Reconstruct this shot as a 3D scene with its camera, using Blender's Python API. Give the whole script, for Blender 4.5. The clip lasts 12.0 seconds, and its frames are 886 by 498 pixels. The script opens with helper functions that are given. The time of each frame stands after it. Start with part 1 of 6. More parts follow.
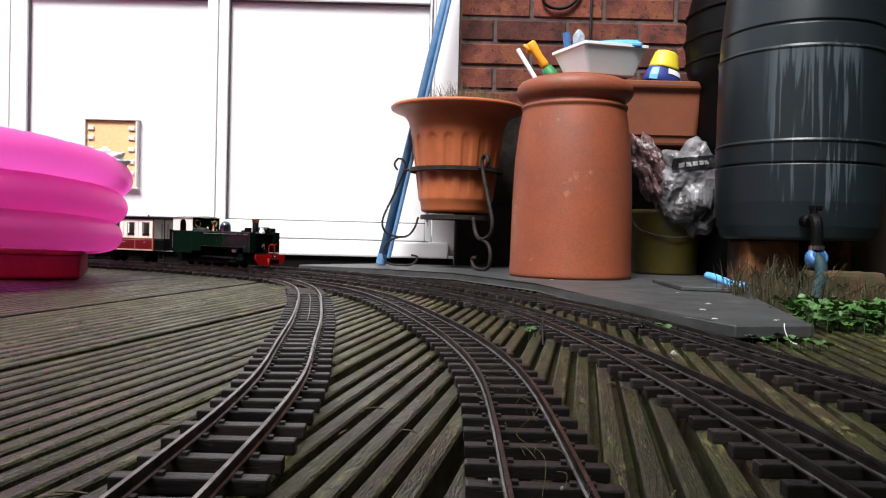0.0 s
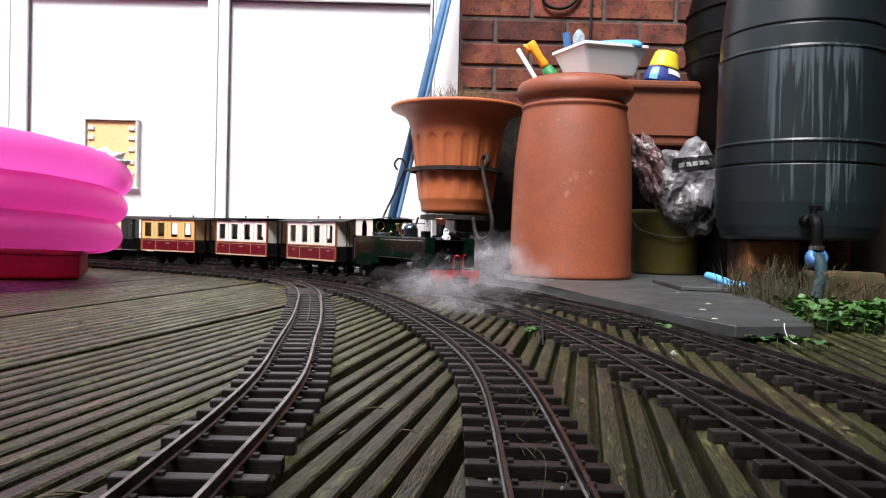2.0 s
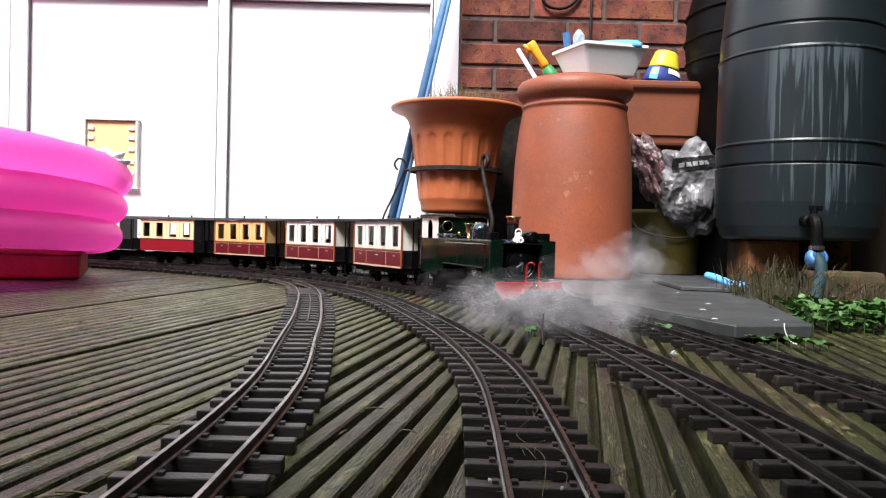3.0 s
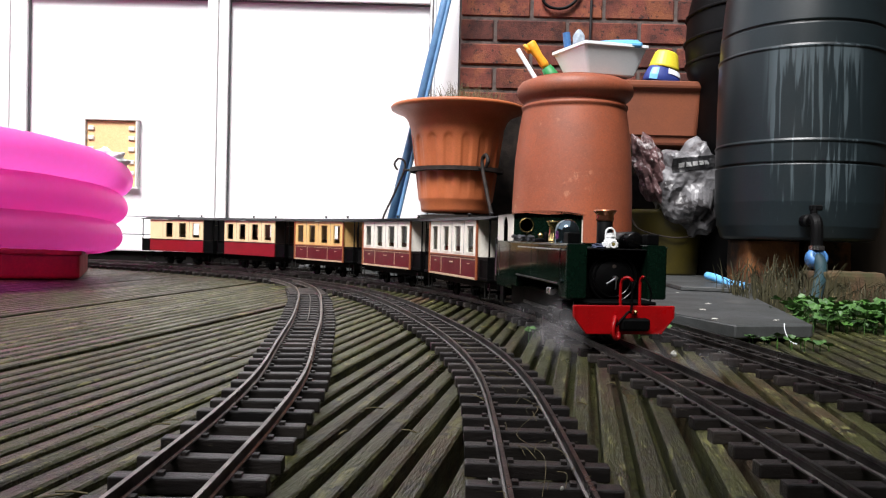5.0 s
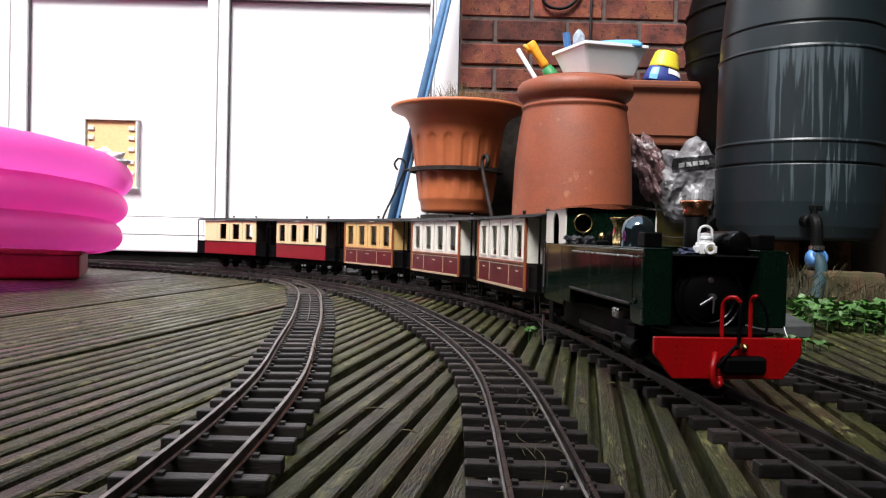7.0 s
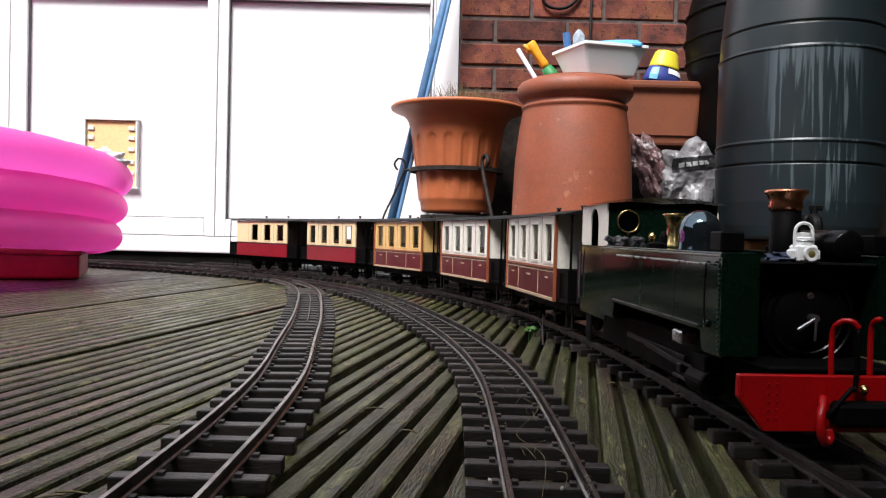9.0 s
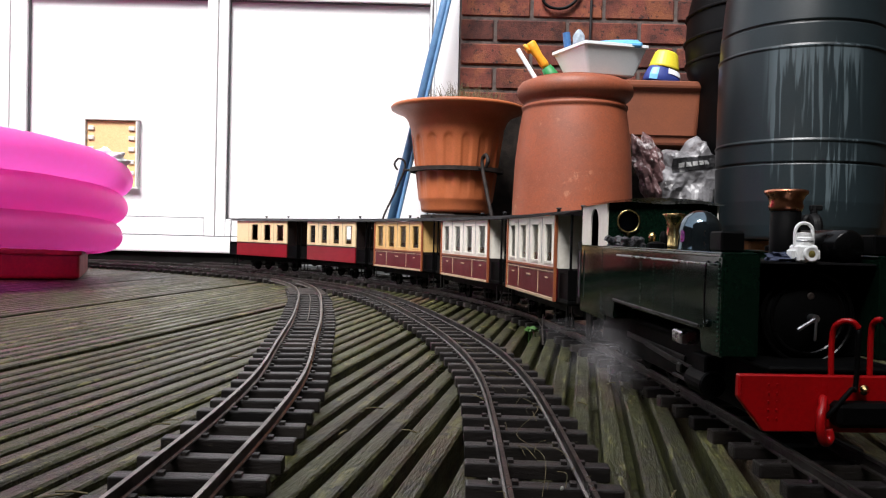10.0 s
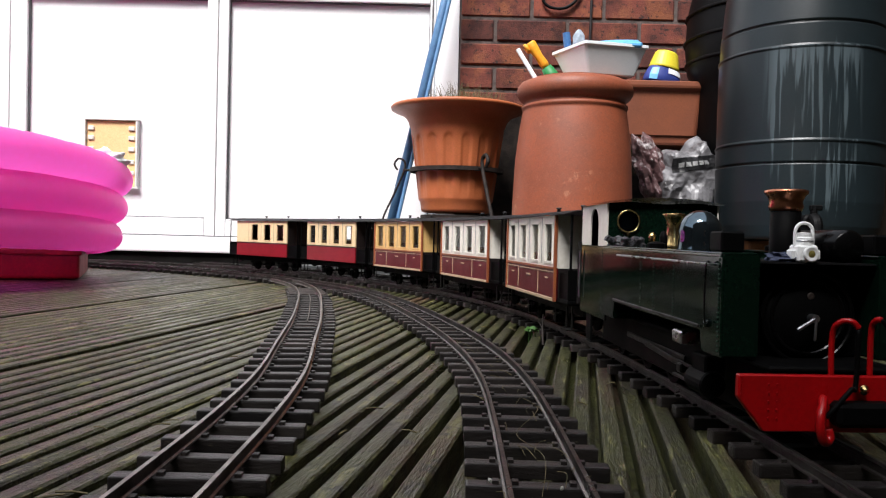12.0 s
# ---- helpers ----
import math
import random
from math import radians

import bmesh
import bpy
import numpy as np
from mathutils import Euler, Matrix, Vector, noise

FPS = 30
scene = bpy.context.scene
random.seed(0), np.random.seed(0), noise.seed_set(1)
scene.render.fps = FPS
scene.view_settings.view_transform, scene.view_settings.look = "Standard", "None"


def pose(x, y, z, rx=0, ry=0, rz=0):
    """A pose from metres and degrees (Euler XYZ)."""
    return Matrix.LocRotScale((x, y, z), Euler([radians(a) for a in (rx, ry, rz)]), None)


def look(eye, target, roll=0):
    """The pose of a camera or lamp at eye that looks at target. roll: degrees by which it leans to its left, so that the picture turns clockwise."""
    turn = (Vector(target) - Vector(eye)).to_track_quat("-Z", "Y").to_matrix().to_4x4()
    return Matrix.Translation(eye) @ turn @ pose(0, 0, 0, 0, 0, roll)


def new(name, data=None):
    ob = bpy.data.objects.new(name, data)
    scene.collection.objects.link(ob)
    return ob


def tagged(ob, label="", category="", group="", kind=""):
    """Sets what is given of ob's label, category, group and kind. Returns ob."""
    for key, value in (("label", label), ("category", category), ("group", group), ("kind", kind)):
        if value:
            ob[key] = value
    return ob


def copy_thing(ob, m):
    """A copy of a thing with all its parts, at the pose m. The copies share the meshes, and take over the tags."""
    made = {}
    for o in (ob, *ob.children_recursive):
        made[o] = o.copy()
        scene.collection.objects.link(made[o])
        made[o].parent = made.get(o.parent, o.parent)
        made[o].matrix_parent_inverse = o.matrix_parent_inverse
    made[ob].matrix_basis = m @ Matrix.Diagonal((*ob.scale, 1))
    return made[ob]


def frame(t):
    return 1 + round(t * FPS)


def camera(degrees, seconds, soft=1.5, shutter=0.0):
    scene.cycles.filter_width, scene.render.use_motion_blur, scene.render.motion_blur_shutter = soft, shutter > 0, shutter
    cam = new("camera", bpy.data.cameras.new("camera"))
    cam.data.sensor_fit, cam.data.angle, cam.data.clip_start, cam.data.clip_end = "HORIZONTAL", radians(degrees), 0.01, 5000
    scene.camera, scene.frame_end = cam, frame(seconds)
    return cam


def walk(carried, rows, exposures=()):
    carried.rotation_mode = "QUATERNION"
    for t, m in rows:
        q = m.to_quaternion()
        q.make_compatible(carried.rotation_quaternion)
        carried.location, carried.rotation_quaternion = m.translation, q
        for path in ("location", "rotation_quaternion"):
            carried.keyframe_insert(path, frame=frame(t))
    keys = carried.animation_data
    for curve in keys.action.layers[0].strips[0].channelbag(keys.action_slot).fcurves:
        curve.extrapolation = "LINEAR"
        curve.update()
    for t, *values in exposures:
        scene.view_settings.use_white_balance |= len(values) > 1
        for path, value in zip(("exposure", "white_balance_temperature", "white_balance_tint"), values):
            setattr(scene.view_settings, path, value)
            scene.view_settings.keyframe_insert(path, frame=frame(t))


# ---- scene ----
from mathutils.bvhtree import BVHTree

# camera: stands still on the deck, between the tracks
EYE = (0.0, 0.0, 0.111)
cam = camera(60.0, 12.0, soft=1.2)
AIM = look(EYE, (0.0, math.cos(radians(1.06)), 0.111 - math.sin(radians(1.06))), 1.45)
walk(cam, [(0.0, AIM), (12.0, AIM)], exposures=[(0.0, 1.15, 6500, 10), (1.0, 1.11, 6500, 10), (1.5, 1.28, 6500, 10), (2.0, 1.35, 6500, 10), (3.0, 1.60, 6500, 10), (3.4, 1.58, 6500, 10), (5.0, 1.37, 6500, 10), (7.0, 1.33, 6500, 10), (9.0, 1.28, 6500, 10), (10.3, 1.27, 6500, 10), (10.8, 1.33, 6500, 10), (11.4, 1.25, 6500, 10), (12.0, 1.21, 6500, 10)])

# overcast daylight
world = bpy.data.worlds.new("sky")
scene.world = world
world.use_nodes = True
wn = world.node_tree
sky = wn.nodes.new("ShaderNodeTexSky")
sky.sky_type = "NISHITA"
sky.sun_disc = False
sky.sun_elevation = radians(53)
sky.sun_rotation = radians(203)
sky.dust_density = 4.0
sky.ozone_density = 0.6
soften = wn.nodes.new("ShaderNodeMix")
soften.data_type = "RGBA"
soften.inputs["Factor"].default_value = 0.75
soften.inputs["B"].default_value = (8.0, 8.25, 9.0, 1)
wn.links.new(sky.outputs[0], soften.inputs["A"])
wn.links.new(soften.outputs["Result"], wn.nodes["Background"].inputs["Color"])
wn.nodes["Background"].inputs["Strength"].default_value = 0.075
sun_data = bpy.data.lights.new("sun", "SUN")
sun_data.energy = 2.8
sun_data.angle = radians(22)
sun_data.color = (1.0, 0.98, 0.98)
sun = new("sun", sun_data)
sun.matrix_world = look((-1.15, -2.75, 4.0), (0, 0, 0))


# ---------- materials ----------
def mat(name, c1, c2, rough=0.6, scale=30.0, fine=260.0, bump=0.15, metal=0.0, c3=None, at=0.62, spread=0.08,
        stretch=(1, 1, 1), world_space=False, dist=0.002, rough2=None, spec=0.5, patch=6.0, coat=0.0, vary=0.0, fleck=None, fleck_scale=140.0, fleck_at=0.64, tint=None, speck=None):
    m = bpy.data.materials.new(name)
    m.use_nodes = True
    nt = m.node_tree
    N, L = nt.nodes, nt.links
    bsdf = N["Principled BSDF"]
    if world_space:
        src = N.new("ShaderNodeNewGeometry").outputs["Position"]
    else:
        tc = N.new("ShaderNodeTexCoord")
        info = N.new("ShaderNodeObjectInfo")
        off = N.new("ShaderNodeVectorMath")
        off.operation = "MULTIPLY_ADD"
        comb = N.new("ShaderNodeCombineXYZ")
        for i in range(3):
            L.new(info.outputs["Random"], comb.inputs[i])
        L.new(comb.outputs[0], off.inputs[0])
        off.inputs[1].default_value = (7.0, 11.0, 5.0)
        L.new(tc.outputs["Object"], off.inputs[2])
        src = off.outputs[0]
    mp = N.new("ShaderNodeMapping")
    mp.inputs["Scale"].default_value = stretch
    L.new(src, mp.inputs["Vector"])

    def noise_tex(s, d=6.0, rg=0.6):
        n = N.new("ShaderNodeTexNoise")
        n.inputs["Scale"].default_value = s
        n.inputs["Detail"].default_value = d
        n.inputs["Roughness"].default_value = rg
        L.new(mp.outputs[0], n.inputs["Vector"])
        return n.outputs["Fac"]

    def ramp(fac, a, b):
        r = N.new("ShaderNodeMapRange")
        r.inputs["From Min"].default_value = a
        r.inputs["From Max"].default_value = b
        L.new(fac, r.inputs["Value"])
        return r.outputs["Result"]

    def mix(fac, a, b):
        x = N.new("ShaderNodeMix")
        x.data_type = "RGBA"
        L.new(fac, x.inputs["Factor"])
        for key, v in (("A", a), ("B", b)):
            if isinstance(v, tuple):
                x.inputs[key].default_value = (*v, 1)
            else:
                L.new(v, x.inputs[key])
        return x.outputs["Result"]

    big, small = noise_tex(scale), noise_tex(fine, 4.0)
    col = mix(ramp(big, 0.35, 0.65), c1, c2)
    if c3 is not None:
        col = mix(ramp(noise_tex(patch, 8.0, 0.65), at - spread, at + spread), col, c3)
    if tint is not None:
        col = mix(ramp(noise_tex(11.0, 5.0, 0.6), 0.56, 0.72), col, tint)
    if fleck is not None:
        col = mix(ramp(noise_tex(fleck_scale, 5.0, 0.7), fleck_at, fleck_at + 0.06), col, fleck)
    if speck is not None:
        for sc_, at_, c_ in ((85.0, 0.53, speck[0]), (190.0, 0.565, speck[1]), (420.0, 0.585, speck[2])):
            n = N.new("ShaderNodeTexNoise")
            n.inputs["Scale"].default_value = sc_
            n.inputs["Detail"].default_value = 5.0
            n.inputs["Roughness"].default_value = 0.7
            L.new(src, n.inputs["Vector"])
            col = mix(ramp(n.outputs["Fac"], at_, at_ + 0.07), col, c_)
    if vary:
        inf = N.new("ShaderNodeObjectInfo")
        mr = N.new("ShaderNodeMapRange")
        mr.inputs["To Min"].default_value, mr.inputs["To Max"].default_value = 1 - vary, 1 + vary
        L.new(inf.outputs["Random"], mr.inputs["Value"])
        hs = N.new("ShaderNodeHueSaturation")
        L.new(mr.outputs["Result"], hs.inputs["Value"])
        L.new(col, hs.inputs["Color"])
        col = hs.outputs["Color"]
    grain = N.new("ShaderNodeMix")
    grain.data_type = "RGBA"
    grain.blend_type = "OVERLAY"
    grain.inputs["Factor"].default_value = 0.35
    L.new(col, grain.inputs["A"])
    L.new(small, grain.inputs["B"])
    L.new(grain.outputs["Result"], bsdf.inputs["Base Color"])
    rr = N.new("ShaderNodeMapRange")
    rr.inputs["From Min"].default_value, rr.inputs["From Max"].default_value = 0.3, 0.7
    rr.inputs["To Min"].default_value = rough
    rr.inputs["To Max"].default_value = rough + 0.15 if rough2 is None else rough2
    L.new(big, rr.inputs["Value"])
    L.new(rr.outputs["Result"], bsdf.inputs["Roughness"])
    bsdf.inputs["Metallic"].default_value = metal
    bsdf.inputs["Specular IOR Level"].default_value = spec
    bsdf.inputs["Coat Weight"].default_value = coat
    if bump:
        b = N.new("ShaderNodeBump")
        b.inputs["Strength"].default_value = bump
        b.inputs["Distance"].default_value = dist
        L.new(small, b.inputs["Height"])
        L.new(b.outputs[0], bsdf.inputs["Normal"])
    return m


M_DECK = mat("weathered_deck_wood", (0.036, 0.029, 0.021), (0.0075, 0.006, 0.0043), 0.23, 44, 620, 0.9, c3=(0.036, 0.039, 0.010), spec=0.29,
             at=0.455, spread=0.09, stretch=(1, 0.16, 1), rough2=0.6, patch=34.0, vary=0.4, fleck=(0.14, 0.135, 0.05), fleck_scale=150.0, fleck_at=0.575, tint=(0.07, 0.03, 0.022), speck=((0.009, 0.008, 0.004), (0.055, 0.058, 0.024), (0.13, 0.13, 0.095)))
M_EARTH = mat("dark_earth", (0.012, 0.009, 0.0066), (0.0048, 0.0036, 0.003), 0.9, 20, 200, 0.6, world_space=True)
M_SLEEPER = mat("dark_brown_sleeper_plastic", (0.016, 0.013, 0.0125), (0.0055, 0.0045, 0.0045), 0.36, 60, 700, 0.3, spec=0.36, stretch=(0.3, 1, 1), c3=(0.04, 0.034, 0.03), at=0.6, vary=0.35, fleck=(0.07, 0.06, 0.045), fleck_scale=320.0, fleck_at=0.66)
M_RAIL = mat("tarnished_rail", (0.24, 0.21, 0.195), (0.09, 0.075, 0.068), 0.25, 40, 500, 0.1, metal=0.9)
M_RAIL_DARK = mat("rusty_rail", (0.095, 0.085, 0.079), (0.03, 0.026, 0.024), 0.26, 40, 500, 0.15, metal=0.8)
M_SLATE = mat("grey_slate_board", (0.062, 0.066, 0.066), (0.032, 0.034, 0.034), 0.4, 12, 300, 0.3, world_space=True, c3=(0.11, 0.11, 0.105), at=0.66, spec=0.35, fleck=(0.26, 0.26, 0.24), fleck_scale=75.0, fleck_at=0.7)
M_BRICK = mat("red_brick", (0.16, 0.037, 0.021), (0.055, 0.0155, 0.012), 0.8, vary=0.45, fleck=(0.0255, 0.0102, 0.0085), fleck_scale=60, fleck_at=0.57, scale=16, fine=220, bump=0.7, dist=0.004, c3=(0.204, 0.06375, 0.0255), at=0.6, patch=9)
M_MORTAR = mat("grey_mortar", (0.12, 0.092, 0.082), (0.055, 0.042, 0.038), 0.9, 40, 300, 0.7, world_space=True)
M_PLINTH = mat("dark_plinth_and_shade", (0.014, 0.0095, 0.007), (0.005, 0.0036, 0.003), 0.85, 25, 260, 0.8, world_space=True, spec=0.2, c3=(0.022, 0.018, 0.01), at=0.62, patch=14)
M_UPVC = mat("white_upvc", (0.82, 0.82, 0.82), (0.79, 0.79, 0.79), 0.3, 5, 200, 0.02, world_space=True)
M_GASKET = mat("grey_gasket", (0.13, 0.13, 0.135), (0.09, 0.09, 0.095), 0.6, 20, 200, 0.05)
M_BLACKVOID = mat("near_black_fill", (0.008, 0.0075, 0.007), (0.005, 0.0045, 0.004), 0.8, 20, 200, 0.2, spec=0.05)
M_TERRA = mat("terracotta_clay", (0.28, 0.068, 0.027), (0.205, 0.05, 0.021), 0.5, 7, 320, 0.12, c3=(0.17, 0.0527, 0.0289), at=0.62, patch=5, fleck=(0.34, 0.13, 0.07), fleck_scale=11.0, fleck_at=0.6, speck=((0.22, 0.06, 0.028), (0.18, 0.048, 0.023), (0.3, 0.1, 0.05)))
M_TERRA_PL = mat("orange_planter_plastic", (0.43, 0.122, 0.042), (0.35, 0.095, 0.032), 0.42, 9, 300, 0.06)
M_TROUGH = mat("brown_trough_plastic", (0.22, 0.07, 0.034), (0.18, 0.057, 0.029), 0.42, 9, 300, 0.05)
M_BUTT = mat("dark_green_butt_plastic", (0.0095, 0.0158, 0.0185), (0.0065, 0.0112, 0.0135), 0.28, 6, 220, 0.06, rough2=0.42, spec=0.5)
M_BLACK = mat("black_plastic", (0.0018, 0.0018, 0.002), (0.0013, 0.0013, 0.0015), 0.45, 12, 250, 0.05, spec=0.15)
M_IRON = mat("rusty_wrought_iron", (0.028, 0.02, 0.0165), (0.01, 0.0075, 0.0068), 0.6, 60, 400, 0.4, metal=0.2, spec=0.3)
M_PINK = mat("pink_vinyl", (0.97, 0.18, 0.56), (0.95, 0.15, 0.51), 0.34, 5, 120, 0.03, rough2=0.42)
# thin vinyl lets light through
pk_tree = M_PINK.node_tree
pk_glow = pk_tree.nodes.new("ShaderNodeBsdfTranslucent")
pk_glow.inputs["Color"].default_value = (1.0, 0.42, 0.88, 1)
pk_mix = pk_tree.nodes.new("ShaderNodeMixShader")
pk_mix.inputs[0].default_value = 0.62
pk_tree.links.new(pk_tree.nodes["Principled BSDF"].outputs[0], pk_mix.inputs[1])
pk_tree.links.new(pk_glow.outputs[0], pk_mix.inputs[2])
pk_tree.links.new(pk_mix.outputs[0], pk_tree.nodes["Material Output"].inputs["Surface"])
M_REDPL = mat("red_plastic", (0.3, 0.006, 0.014), (0.16, 0.004, 0.008), 0.4, 8, 250, 0.05)
M_BLUE = mat("blue_painted_tube", (0.1, 0.23, 0.4), (0.065, 0.15, 0.3), 0.4, 25, 300, 0.1, c3=(0.035, 0.063, 0.119), at=0.66)
M_BLUELT = mat("light_blue_plastic", (0.13, 0.42, 0.75), (0.1, 0.34, 0.66), 0.35, 30, 300, 0.05)
M_WHITEPL = mat("white_plastic", (0.84, 0.87, 0.88), (0.8, 0.83, 0.85), 0.35, 10, 300, 0.03)
M_YELLOW = mat("yellow_plastic", (0.72, 0.6, 0.04), (0.62, 0.5, 0.03), 0.4, 10, 300, 0.04)
M_YELLOWDK = mat("yellow_bucket_plastic", (0.068, 0.052, 0.0025), (0.036, 0.028, 0.0016), 0.45, 10, 300, 0.06)
M_NAVY = mat("navy_plastic", (0.03, 0.05, 0.24), (0.025, 0.04, 0.18), 0.35, 20, 300, 0.04)
M_GREENPL = mat("green_plastic", (0.02, 0.24, 0.07), (0.018, 0.19, 0.05), 0.4, 20, 300, 0.05)
M_ORANGEPL = mat("orange_yellow_plastic", (0.85, 0.42, 0.02), (0.8, 0.32, 0.015), 0.4, 20, 300, 0.05)
M_TAN = mat("tan_board", (0.8, 0.55, 0.26), (0.76, 0.5, 0.23), 0.6, 8, 250, 0.1)
M_BAG = mat("silver_grey_sack_film", (0.2, 0.198, 0.206), (0.1, 0.098, 0.104), 0.3, 13, 90, 0.2, dist=0.004, rough2=0.42, c3=(0.045, 0.042, 0.044), at=0.53, spread=0.02, patch=9)
M_GREYPRINT = mat("pale_sack_print", (0.4, 0.4, 0.4), (0.28, 0.28, 0.28), 0.4, 30, 200, 0.1)
M_BAGPINK = mat("printed_pink_sack_film", (0.14, 0.075, 0.075), (0.05, 0.025, 0.028), 0.25, 18, 80, 0.5, dist=0.01, c3=(0.4, 0.36, 0.36), at=0.58, spread=0.03, patch=20)
M_BLOCK = mat("orange_clay_block", (0.2, 0.07, 0.014), (0.09, 0.032, 0.008), 0.8, 14, 250, 0.5, c3=(0.0225, 0.0125, 0.006), at=0.55, patch=16)
M_BLUECONN = mat("blue_hose_fitting_plastic", (0.055, 0.17, 0.38), (0.04, 0.12, 0.3), 0.35, 30, 300, 0.05)
M_WILDGRASS = mat("wild_dead_grass", (0.05, 0.043, 0.015), (0.014, 0.015, 0.0045), 0.7, 22, 400, 0.1, world_space=True, fleck=(0.18, 0.15, 0.075), fleck_scale=45.0, fleck_at=0.6)
M_STUMP = mat("weathered_brown_clay", (0.1, 0.054, 0.022), (0.035, 0.02, 0.009), 0.85, 18, 250, 0.6, c3=(0.03, 0.03, 0.008), at=0.52, patch=16)
M_TEAL = mat("teal_hose", (0.0098, 0.035, 0.042), (0.007, 0.0245, 0.0315), 0.45, 30, 300, 0.1)
M_LEAF = mat("fresh_green_leaf", (0.05, 0.135, 0.02), (0.022, 0.07, 0.01), 0.45, 60, 400, 0.15)
M_DRYGRASS = mat("dry_grass", (0.153, 0.117, 0.0495), (0.054, 0.0495, 0.0162), 0.7, 90, 400, 0.1)
M_SOIL = mat("potting_soil", (0.045, 0.03, 0.02), (0.02, 0.014, 0.01), 0.95, 60, 300, 0.8, dist=0.006)
M_PEBBLE = mat("white_pebble", (0.42, 0.42, 0.38), (0.28, 0.28, 0.25), 0.6, 90, 500, 0.3)
M_FENCE = mat("shade_fence_wood", (0.03, 0.022, 0.015), (0.018, 0.013, 0.009), 0.8, 10, 120, 0.3, stretch=(1, 1, 0.1), spec=0.15)
# train
M_GREEN = mat("dark_green_enamel", (0.0022, 0.0085, 0.0048), (0.0017, 0.0066, 0.004), 0.06, 20, 300, 0.008, rough2=0.11, spec=0.17)
M_ENGBLACK = mat("satin_black_enamel", (0.0018, 0.0018, 0.0019), (0.0012, 0.0012, 0.0013), 0.5, 30, 400, 0.05, spec=0.05)
M_GLOSSBLACK = mat("gloss_black_enamel", (0.002, 0.002, 0.0021), (0.0013, 0.0013, 0.0014), 0.2, 30, 400, 0.02, spec=0.2)
M_RED = mat("signal_red_enamel", (0.3, 0.002, 0.0035), (0.25, 0.002, 0.003), 0.25, 30, 400, 0.02, spec=0.3)
M_COPPER = mat("copper", (0.62, 0.26, 0.14), (0.5, 0.2, 0.11), 0.2, 40, 400, 0.03, metal=1.0)
M_BRASS = mat("polished_brass", (0.8, 0.6, 0.28), (0.72, 0.52, 0.22), 0.16, 40, 400, 0.02, metal=1.0)
M_ROD = mat("oily_dark_steel", (0.045, 0.044, 0.042), (0.014, 0.0135, 0.013), 0.4, 60, 400, 0.1, metal=0.9)
M_STEEL = mat("bright_steel", (0.62, 0.63, 0.65), (0.45, 0.46, 0.48), 0.22, 60, 400, 0.05, metal=1.0)
M_BLUEDOME = mat("blue_black_polished_dome", (0.11, 0.15, 0.175), (0.09, 0.125, 0.15), 0.05, 30, 300, 0.0, rough2=0.09, metal=0.95)
# tank green made lighter: highlights on rivets and beading are in the colour
M_RIVET = mat("highlight_green_enamel", (0.02, 0.042, 0.03), (0.012, 0.026, 0.019), 0.15, 30, 400, 0.02, spec=0.6)
M_LAMPWHITE = mat("white_enamel", (0.82, 0.83, 0.82), (0.76, 0.77, 0.77), 0.3, 60, 400, 0.03)
M_LENS = mat("amber_lens", (0.2, 0.17, 0.05), (0.1, 0.085, 0.03), 0.1, 60, 300, 0.0)
M_COAL = mat("coal", (0.012, 0.012, 0.014), (0.03, 0.03, 0.035), 0.3, 120, 500, 0.6)
M_ROOF = mat("grey_carriage_roof", (0.0154, 0.0154, 0.0168), (0.0091, 0.0091, 0.0105), 0.55, 15, 400, 0.15)
M_CREAM = mat("cream_white_paint", (0.7176, 0.6808, 0.6072), (0.6808, 0.644, 0.5704), 0.35, 30, 300, 0.03)
M_BUFF = mat("buff_yellow_paint", (0.663, 0.425, 0.1615), (0.629, 0.391, 0.1445), 0.35, 30, 300, 0.03)
M_BUFFLT = mat("pale_buff_paint", (0.72, 0.558, 0.324), (0.693, 0.522, 0.297), 0.35, 30, 300, 0.03)
M_MAROON = mat("maroon_paint", (0.0935, 0.0034, 0.00765), (0.0765, 0.002975, 0.0068), 0.28, 30, 300, 0.03, spec=0.3)
M_CARRED = mat("crimson_paint", (0.1955, 0.0051, 0.01105), (0.17, 0.00425, 0.00935), 0.3, 30, 300, 0.03)
M_WOODTRIM = mat("orange_brown_trim", (0.24, 0.068, 0.024), (0.192, 0.052, 0.0192), 0.4, 60, 400, 0.05)
M_LINING = mat("cream_lining", (0.44, 0.32, 0.208), (0.4, 0.288, 0.176), 0.4, 60, 400, 0.0)
M_DARKEND = mat("dark_brown_end", (0.008, 0.0035, 0.0035), (0.005, 0.003, 0.003), 0.45, 30, 300, 0.05)
M_SEAT = mat("varnished_seat_wood", (0.3, 0.15, 0.05), (0.22, 0.1, 0.035), 0.45, 40, 300, 0.05)


def glass(name, tint=(0.9, 0.92, 0.9)):
    m = bpy.data.materials.new(name)
    m.use_nodes = True
    b = m.node_tree.nodes["Principled BSDF"]
    b.inputs["Base Color"].default_value = (*tint, 1)
    b.inputs["Transmission Weight"].default_value = 1.0
    b.inputs["Roughness"].default_value = 0.02
    b.inputs["IOR"].default_value = 1.1
    return m


M_GLASS = glass("carriage_glass")


